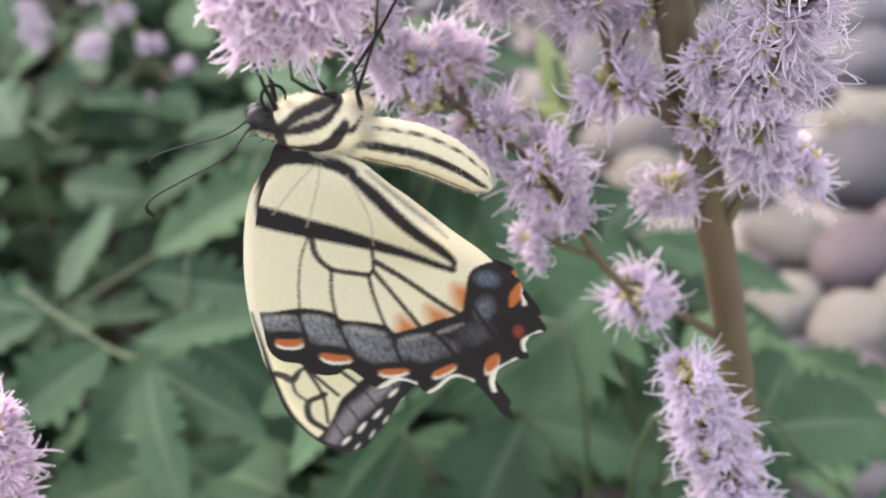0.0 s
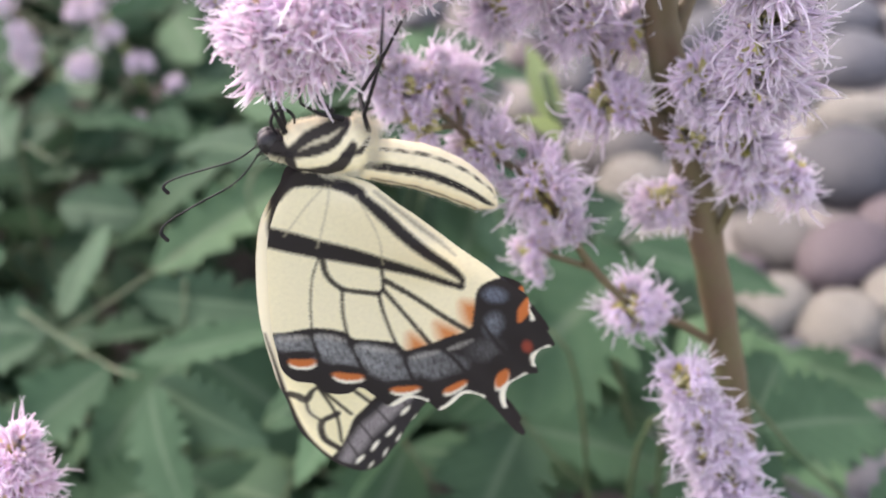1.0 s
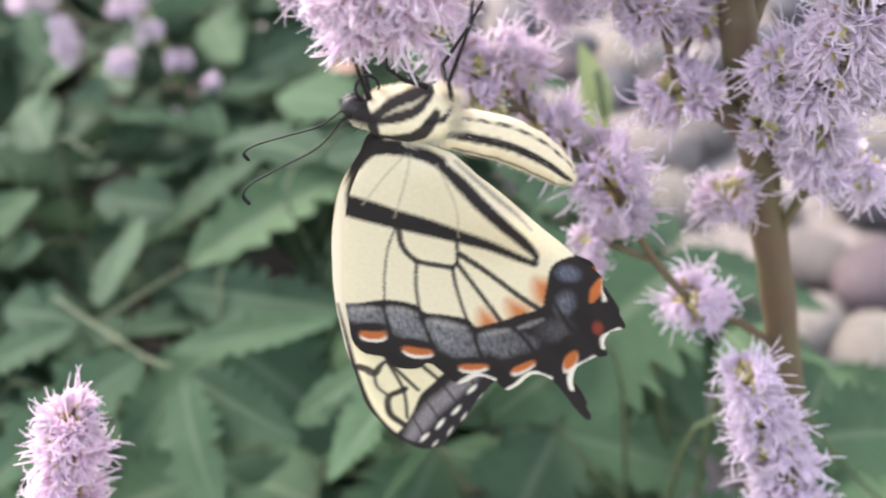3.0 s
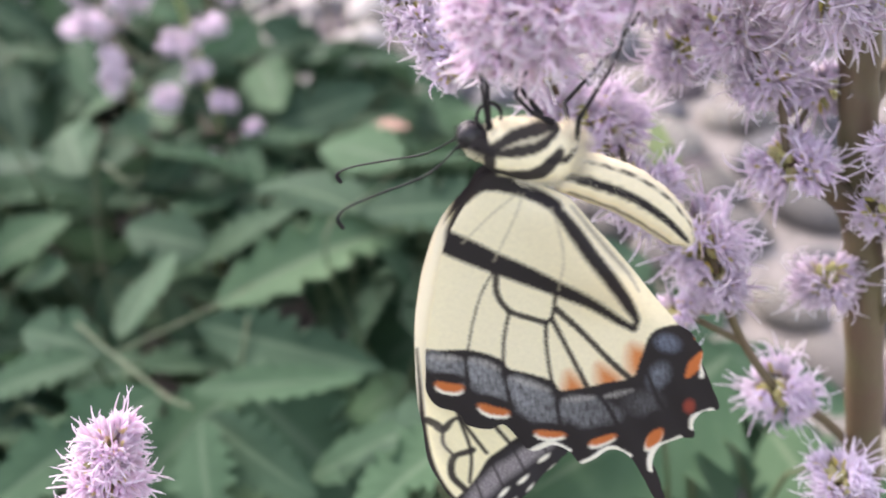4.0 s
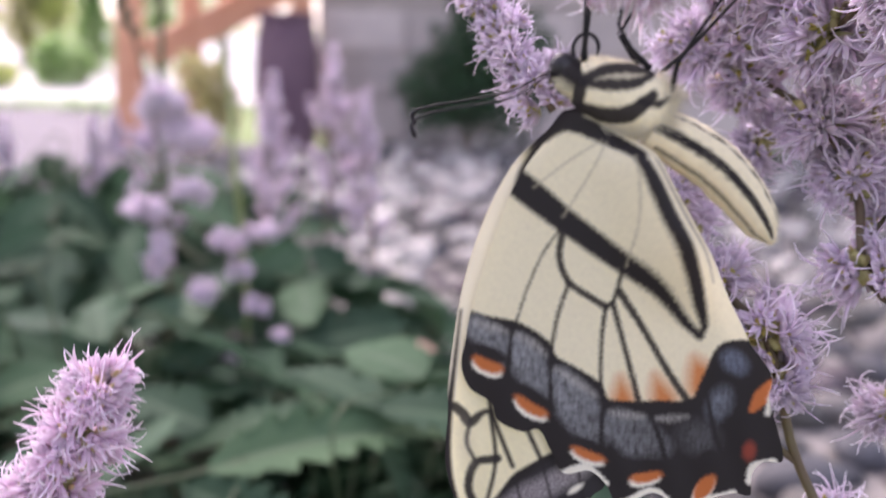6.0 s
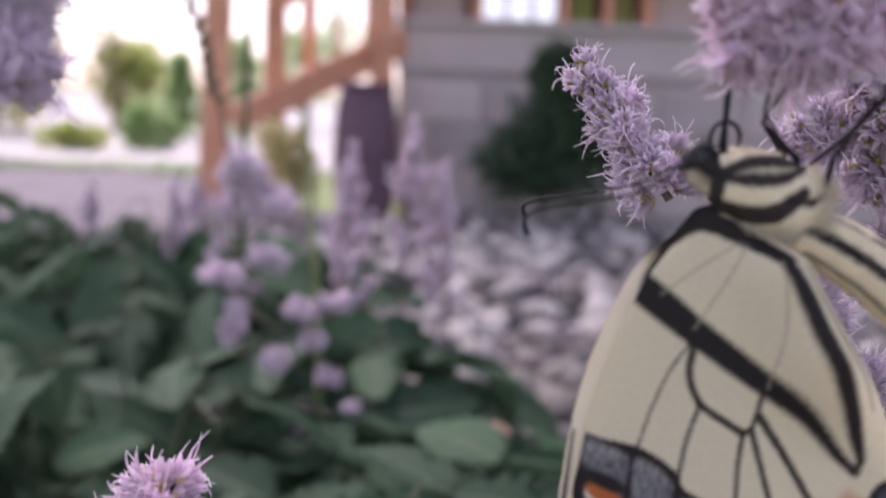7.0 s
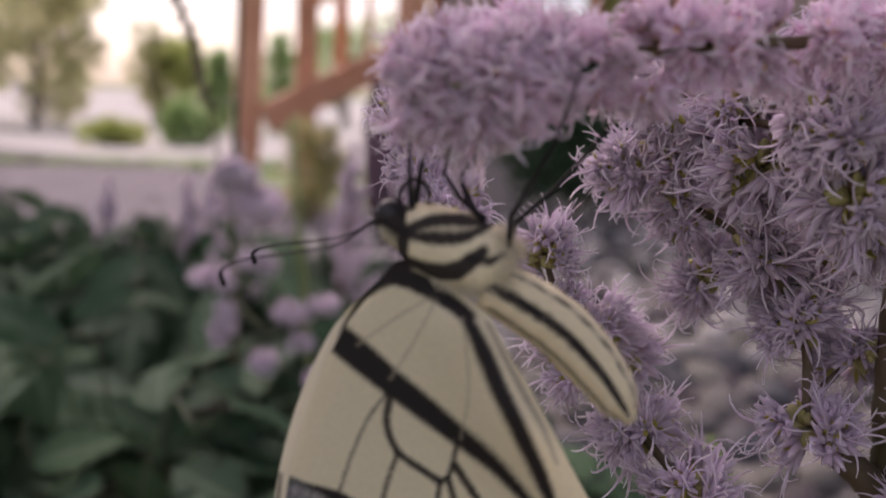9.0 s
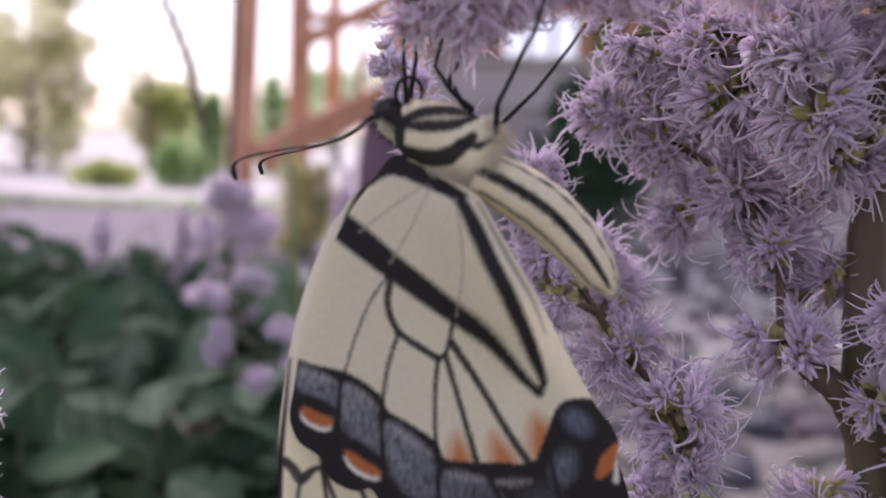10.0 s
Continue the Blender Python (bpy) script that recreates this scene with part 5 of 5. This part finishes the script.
flat("road", [(-60, -65), (-12.6, -5.4), (-4.68, 4.5), (-3.8, 5.6), (1.0, 11.6), (30, 48), (30, 70), (-70, 70), (-70, -65)], 0.006, ROAD, "pale road beyond a strip of lawn, sun glare put into its colour")


def stone_mesh(seed, levels=3):
    rng = random.Random(seed)
    bm = bmesh.new()
    bmesh.ops.create_icosphere(bm, subdivisions=levels, radius=1.0)
    sx, sy, sz = rng.uniform(0.9, 1.25), rng.uniform(0.8, 1.0), rng.uniform(0.55, 0.75)
    for v in bm.verts:
        d = 1 + 0.16 * noise.noise(v.co * 0.9 + Vector((seed, 0, 0))) + 0.06 * noise.noise(v.co * 2.4 + Vector((0, seed, 0))) + 0.035 * noise.noise(v.co * 5.5 + Vector((seed, seed, 0)))
        v.co = Vector((v.co.x * sx, v.co.y * sy, v.co.z * sz)) * d
    me = bpy.data.meshes.new("stone")
    bm.to_mesh(me)
    bm.free()
    me.polygons.foreach_set("use_smooth", [True] * len(me.polygons))
    return me


def build_stones():
    rng = random.Random(31)
    edge = np.array(BED_EDGE)
    shapes = []
    for k, mat in enumerate((COBBLE, COBBLE, COBBLE_PALE, COBBLE_PALE, COBBLE_DARK, COBBLE_PINK, COBBLE, COBBLE_DARK, COBBLE_PINK)):
        me = stone_mesh(50 + k, 3)
        me.materials.append(mat)
        shapes.append(me)
    by_mat = {me.materials[0].name: me for me in shapes}
    placed = []
    for x, y, r, tone in ((0.190, 0.825, 0.056, COBBLE_DARK), (0.158, 0.700, 0.042, COBBLE_PINK), (0.093, 0.655, 0.036, COBBLE_PALE), (0.140, 0.622, 0.036, COBBLE_PALE), (0.112, 0.742, 0.035, COBBLE), (-0.022, 0.934, 0.045, COBBLE), (-0.006, 0.850, 0.042, COBBLE_PALE),
                          (0.215, 0.915, 0.040, COBBLE_PALE), (0.130, 0.545, 0.030, COBBLE_PALE), (0.241, 1.027, 0.048, COBBLE_DARK), (0.135, 0.578, 0.024, COBBLE_PINK), (-0.222, 1.25, 0.052, COBBLE), (0.124, 0.474, 0.030, COBBLE_DARK), (0.190, 0.655, 0.030, COBBLE_PALE)):
        placed.append((x, y, r))
        piece("stone", by_mat[tone.name], bed, Matrix.Translation((x, y, r * 0.42)) @ Euler((rng.uniform(-0.2, 0.2), rng.uniform(-0.2, 0.2), rng.uniform(0, 6.28))).to_matrix().to_4x4() @ Matrix.Diagonal((r, r, r, 1)))
    tries = 0
    while len(placed) < 300 and tries < 20000:
        tries += 1
        y = 0.42 + 1.75 * rng.random() ** 1.2
        x = rng.uniform(-0.55, 0.75)
        r = rng.uniform(0.024, 0.05)
        if inside(np.array([(x, y)]), edge)[0]:
            continue
        if any((x - a) ** 2 + (y - b) ** 2 < (0.80 * (r + c)) ** 2 for a, b, c in placed):
            continue
        placed.append((x, y, r))
        piece("stone", rng.choice(shapes), bed, Matrix.Translation((x, y, r * 0.42)) @ Euler((rng.uniform(-0.3, 0.3), rng.uniform(-0.3, 0.3), rng.uniform(0, 6.28))).to_matrix().to_4x4() @ Matrix.Diagonal((r, r, r, 1)))
    verts, faces, mats = [], [], []
    small = [stone_mesh(80 + k, 2) for k in range(4)]
    for k in range(2600):
        x, y = rng.uniform(-2.3, 1.6), rng.uniform(1.2, 4.6)
        if x < -1.4 - 0.25 * (4.6 - y) or inside(np.array([(x, y)]), edge)[0] or (y < 2.1 and -0.55 < x < 0.75):
            continue
        r = rng.uniform(0.02, 0.05)
        m = Matrix.Translation((x, y, r * 0.4)) @ Euler((rng.uniform(-0.4, 0.4), rng.uniform(-0.4, 0.4), rng.uniform(0, 6.28))).to_matrix().to_4x4() @ Matrix.Diagonal((r, r, r, 1))
        me = rng.choice(small)
        base = len(verts)
        verts += [m @ v.co for v in me.vertices]
        faces += [tuple(base + i for i in f.vertices) for f in me.polygons]
        mats += [rng.choice((0, 4, 4, 4, 4, 2, 3))] * len(me.polygons)
    me = mesh_from("river_stones", verts, faces)
    for mat in (COBBLE, COBBLE_PALE, COBBLE_DARK, COBBLE_PINK, COBBLE_CHALK):
        me.materials.append(mat)
    me.polygons.foreach_set("material_index", mats[:len(me.polygons)])
    ob = piece("river_stones", me)
    tagged(ob, "rounded grey, pale and mauve river stones", "stones", "", "stuff")


def facing(az, dist, z=0.0):
    """A frame at a bearing (degrees to the left of ahead) whose x runs to the right and y away."""
    a = radians(az)
    return pose(-math.sin(a) * dist, math.cos(a) * dist, z, 0, 0, az)


def build_house():
    m = facing(17.5, 4.62)
    house = thing("house", m, "grey house with block foundation and windows in red trim", "house")

    def slab(name, size, at, mat, parent=house, bevel=0.006, label=""):
        return part(name, box_bm(size, at, bevel), mat, parent, label, smooth=False)

    wall = slab("wall", (4.0, 0.2, 0.66), (1.55, 0.15, 0.33), BLOCK, label="grey block foundation wall")
    slab("band", (4.02, 0.24, 0.21), (1.55, 0.14, 0.765), SIDING, label="broad grey siding board")
    slab("sill", (4.06, 0.3, 0.03), (1.55, 0.13, 0.885), SIDING)
    slab("upper_wall", (4.0, 0.2, 2.2), (1.55, 0.18, 2.45), SIDING, label="grey siding wall")
    slab("lintel", (4.04, 0.28, 0.25), (1.55, 0.12, 1.23), TIMBER, label="red-brown timber trim")
    slab("backing", (4.0, 0.02, 0.25), (1.55, 0.30, 1.0), BARREL)
    x = -0.44
    for k, (w, mat, label) in enumerate(((0.30, BEIGE, "beige blind behind glass"), (0.36, GLASS, "pane"), (0.16, LIME, "pane"), (0.14, LIME, "pane"), (0.3, BEIGE, "pane"), (0.3, BEIGE, "pane"))):
        slab("window_frame", (0.04, 0.22, 0.22), (x, 0.12, 1.0), TIMBER, bevel=0.004)
        if k == 1:
            for i in range(3):
                slab("pane", (0.105, 0.03, 0.195), (x + 0.075 + i * 0.118, 0.06, 1.0), GLASS, label="window pane mirroring the bright sky")
        else:
            slab("pane", (w - 0.06, 0.03, 0.2), (x + w / 2 + 0.01, 0.12, 1.0), mat)
        x += w + 0.04
    block = bpy.data.meshes.new("block")
    bm = box_bm((0.385, 0.03, 0.185), (0, 0, 0), 0.008)
    bm.to_mesh(block)
    bm.free()
    block.materials.append(BLOCK)
    for row in range(3):
        for k in range(10):
            piece("block", block, wall, Matrix.Translation((-0.25 + k * 0.4 + 0.2 * (row % 2), 0.045, 0.12 + row * 0.2)))
    part("roof", box_bm((4.6, 1.6, 0.12), (1.55, 0.6, 3.6), 0.01), TIMBER, house, smooth=False)


def build_stair():
    m = facing(30.0, 4.55)
    stair = thing("timber_stair", m, "red-brown timber stair frame with posts and a sloping rail", "stair")

    def bar(name, a, b, w, label=""):
        a, b = Vector(a), Vector(b)
        d = b - a
        turn = d.to_track_quat("Z", "X").to_matrix().to_4x4()
        part(name, box_bm((w, w * 0.8, d.length), (a + b) / 2, 0.006, turn=turn), TIMBER, stair, label, smooth=False)

    bar("post", (-0.27, 0, 0), (-0.20, 0, 2.6), 0.12, "red-brown timber post")
    bar("post", (0.0, 0.1, 0.0), (0.0, 0.1, 2.6), 0.10)
    bar("post", (0.48, 0.05, 0), (0.50, 0.05, 2.6), 0.10)
    bar("post", (0.16, 0.3, 0.6), (0.16, 0.3, 2.2), 0.06)
    bar("stringer", (-0.18, -0.02, 0.40), (0.60, 0.12, 0.80), 0.13, "sloping timber stringer")
    bar("rail", (0.02, 0.05, 0.93), (0.6, 0.1, 1.25), 0.07, "sloping timber handrail")
    bar("rail", (0.02, 0.1, 1.05), (0.6, 0.1, 1.05), 0.045)
    for i in range(3):
        bar("tread", (0.0 + i * 0.2, -0.1, 0.55 + i * 0.1), (0.0 + i * 0.2, 0.45, 0.55 + i * 0.1), 0.05)
    for i in range(2):
        bar("baluster", (0.28 + i * 0.14, 0.08, 0.7), (0.28 + i * 0.14, 0.08, 1.1), 0.03)
    b = thing("rain_barrel", facing(24.8, 4.35), "dark plastic barrel beside the stair", "barrel")
    pts = [(0, 0, z) for z in (0, 0.03, 0.13, 0.28, 0.44, 0.53, 0.56)]
    piece("body", tube("body", pts, (0.10, 0.12, 0.135, 0.14, 0.135, 0.12, 0.11), 24), b, None, "", (BARREL,))
    piece("lid", tube("lid", [(0, 0, 0.56), (0, 0, 0.59)], (0.125, 0.12), 24), b, None, "", (BARREL,))


def crown_mesh(name, seed, blobs, leaf, per):
    """Many small bent leaves round uneven clumps."""
    rng = random.Random(seed)
    verts, faces = [], []
    for (cx, cy, cz), r in blobs:
        for _ in range(per):
            d = Vector([rng.gauss(0, 1) for _ in range(3)]).normalized()
            p = Vector((cx, cy, cz)) + d * r * (rng.random() ** 0.4) * (0.8 + 0.35 * noise.noise(d * 2.2 + Vector((seed, cx, cz))))
            way = (d + Vector([rng.gauss(0, 0.6) for _ in range(3)])).normalized()
            side = way.orthogonal().normalized()
            side.rotate(Matrix.Rotation(rng.uniform(0, 6.28), 3, way))
            l = leaf * rng.uniform(0.6, 1.3)
            b = len(verts)
            verts += [p, p + way * l * 0.5 + side * l * 0.3, p + way * l + d.cross(side) * l * 0.15, p + way * l * 0.5 - side * l * 0.3]
            faces += [(b, b + 1, b + 2, b + 3)]
    return mesh_from(name, verts, faces)


def tree(name, label, category, m, height, trunk, blobs, mat, leaf, per, seed, group=""):
    t = thing(name, m, label, category, group)
    rng = random.Random(seed)
    piece("trunk", tube("trunk", spline([(0, 0, 0), (0.03 * height * rng.uniform(-1, 1), 0, height * 0.5), (0, 0, height)], 6), [trunk * (1 - 0.7 * i / 12) for i in range(13)], 10), t, None, "", (BARK,))
    for (x, y, z), r in blobs[:6]:
        piece("limb", tube("limb", [(0, 0, max(0.05, z - r * 0.9) * 0.8), (x * 0.5, y * 0.5, z - r * 0.4), (x, y, z)], [trunk * 0.5, trunk * 0.35, trunk * 0.12], 6), t, None, "", (BARK,))
    piece("crown", crown_mesh("crown", seed, blobs, leaf, per), t, None, "", (mat,))
    return t


def build_distance():
    rng = random.Random(5)

    def clump(n, spread, low, high, r):
        return [((rng.uniform(-spread, spread), rng.uniform(-spread, spread), rng.uniform(low, high)), r * rng.uniform(0.7, 1.2)) for _ in range(n)]

    tree("evergreen_shrub", "dark green clipped evergreen shrub on a short trunk before the house", "shrub", facing(14.5, 4.1), 0.3, 0.018,
         [((0, 0, 0.34), 0.27), ((0.06, 0, 0.50), 0.23), ((-0.12, 0, 0.28), 0.2), ((0.12, 0.05, 0.28), 0.24), ((0.04, 0, 0.66), 0.14), ((0.18, 0, 0.43), 0.2)], EVERGREEN, 0.03, 1500, 1)
    tree("tree", "olive-green broad tree standing past the path", "tree", facing(44.6, 12), 1.5, 0.07, clump(16, 0.62, 0.45, 1.55, 0.36), OLIVE, 0.13, 130, 2, "far trees")
    tree("tree", "olive-green broad tree standing past the path", "tree", facing(49, 14), 1.9, 0.12, clump(14, 0.9, 0.7, 2.3, 0.5), OLIVE, 0.15, 130, 3, "far trees")
    tree("tree", "dark-limbed tree high over the olive trees", "tree", facing(43.2, 17), 2.6, 0.10, clump(5, 0.35, 2.2, 2.9, 0.28), OLIVE, 0.14, 80, 12, "far trees")
    tree("tree", "bright yellow-green tree in far light", "tree", facing(36.7, 13), 0.9, 0.06, clump(9, 0.22, 0.25, 1.0, 0.27), LIME, 0.11, 110, 4, "far trees")
    tree("tree", "grey-green slender tree in far light", "tree", facing(38.4, 13), 1.1, 0.06, clump(9, 0.16, 0.3, 1.15, 0.24), OLIVE, 0.11, 100, 5, "far trees")
    tree("conifer", "blue-green conifer behind the timber stair", "tree", facing(35.0, 11.5), 0.9, 0.06, [((0, 0, 0.15 + 0.10 * k), 0.34 - 0.036 * k) for k in range(8)], GREEN, 0.10, 100, 6, "far trees")
    tree("conifer", "blue-green conifer behind the timber stair", "tree", facing(31.6, 12), 1.1, 0.06, [((0, 0, 0.2 + 0.12 * k), 0.42 - 0.04 * k) for k in range(8)], GREEN, 0.10, 100, 13, "far trees")
    tree("tree", "green tree behind the timber stair", "tree", facing(28, 16), 1.6, 0.08, clump(6, 0.9, 0.6, 1.6, 0.45), GREEN, 0.12, 200, 7, "far trees")
    tree("round_bush", "round bright green bush beside the pale road", "bush", facing(37.3, 9.0), 0.2, 0.03, clump(7, 0.11, 0.10, 0.30, 0.15), GREEN, 0.06, 150, 8, "roadside bushes")
    tree("round_bush", "round bright green bush beside the pale road", "bush", facing(35.8, 9.2), 0.2, 0.03, clump(5, 0.08, 0.10, 0.22, 0.12), GREEN, 0.06, 150, 9, "roadside bushes")
    tree("low_bush", "low yellow-green bush beside the pale road", "bush", facing(40.7, 8.8), 0.12, 0.03, clump(9, 0.20, 0.06, 0.16, 0.11), LIME, 0.06, 120, 10, "roadside bushes")
    tree("low_bush", "low dark green hedge along the path", "bush", facing(44.5, 6.6), 0.08, 0.02, [((-1.3 + 0.065 * k, rng.uniform(-0.03, 0.03), 0.025), 0.045) for k in range(44)], GREEN, 0.03, 60, 14, "roadside bushes")
    tree("grassy_bush", "pale yellow-green ornamental grass beside the stair", "bush", facing(29.2, 4.0), 0.2, 0.012, clump(14, 0.085, 0.05, 0.36, 0.06), STRAW, 0.045, 60, 11)


build_house()
build_stair()
build_distance()
build_stones()


# ---- what moves: the butterfly sways a little where it clings ----
# seconds, degrees about across, away and up, millimetres across, away and up
SWAY = [
    (0.0, 1.09, 0.62, 0.80, 0.32, 0.34, -0.72),
    (0.5, -2.8, -3.7, 1.6, -2.7, -3.35, 2.5),
    (1.0, -0.20, 0.31, 0.27, 0.52, -2.14, 1.56),
    (1.5, 0.42, 0.55, -0.21, 0.20, 1.01, -0.83),
    (2.0, 0.27, 0.75, 0.00, 0.43, 0.20, -0.14),
    (3.3, -0.66, -0.65, -0.54, 0.66, 1.18, -0.44),
    (3.5, -0.66, -0.65, -0.54, -0.44, 1.18, -0.44),
    (4.0, 0.15, 0.12, -0.03, 0.05, -0.03, -0.05),
    (4.5, -0.44, -0.06, 0.78, -0.06, 0.16, 0.08),
    (5.0, 0.06, 0.09, 0.28, 0.02, -0.22, 0.07),
    (6.5, -0.15, -0.09, 0.32, -0.14, -0.39, 0.27),
    (7.0, -0.09, -0.36, -0.63, -0.07, 0.57, -0.09),
    (7.5, 0.66, 1.13, 0.88, 0.34, -0.51, -0.11),
    (8.0, 0.09, -0.35, -0.24, -0.12, -0.27, 0.07),
    (8.5, 0.12, 0.22, -0.59, 0.16, -0.69, 0.16),
    (9.0, -0.31, 0.34, 0.02, 0.21, -0.62, 0.17),
    (9.5, 0.59, 0.55, -0.29, 0.17, 0.32, -0.19),
    (10.0, -1.24, -0.74, 0.58, -0.40, 0.38, -0.13),
]


def motions():
    cling = Matrix.Translation((0, 0, 0.045))
    walk(butterfly, [(t, FRAME @ cling @ pose(x / 1000, y / 1000, z / 1000, rx, ry, rz) @ cling.inverted()) for t, rx, ry, rz, x, y, z in SWAY])


motions()
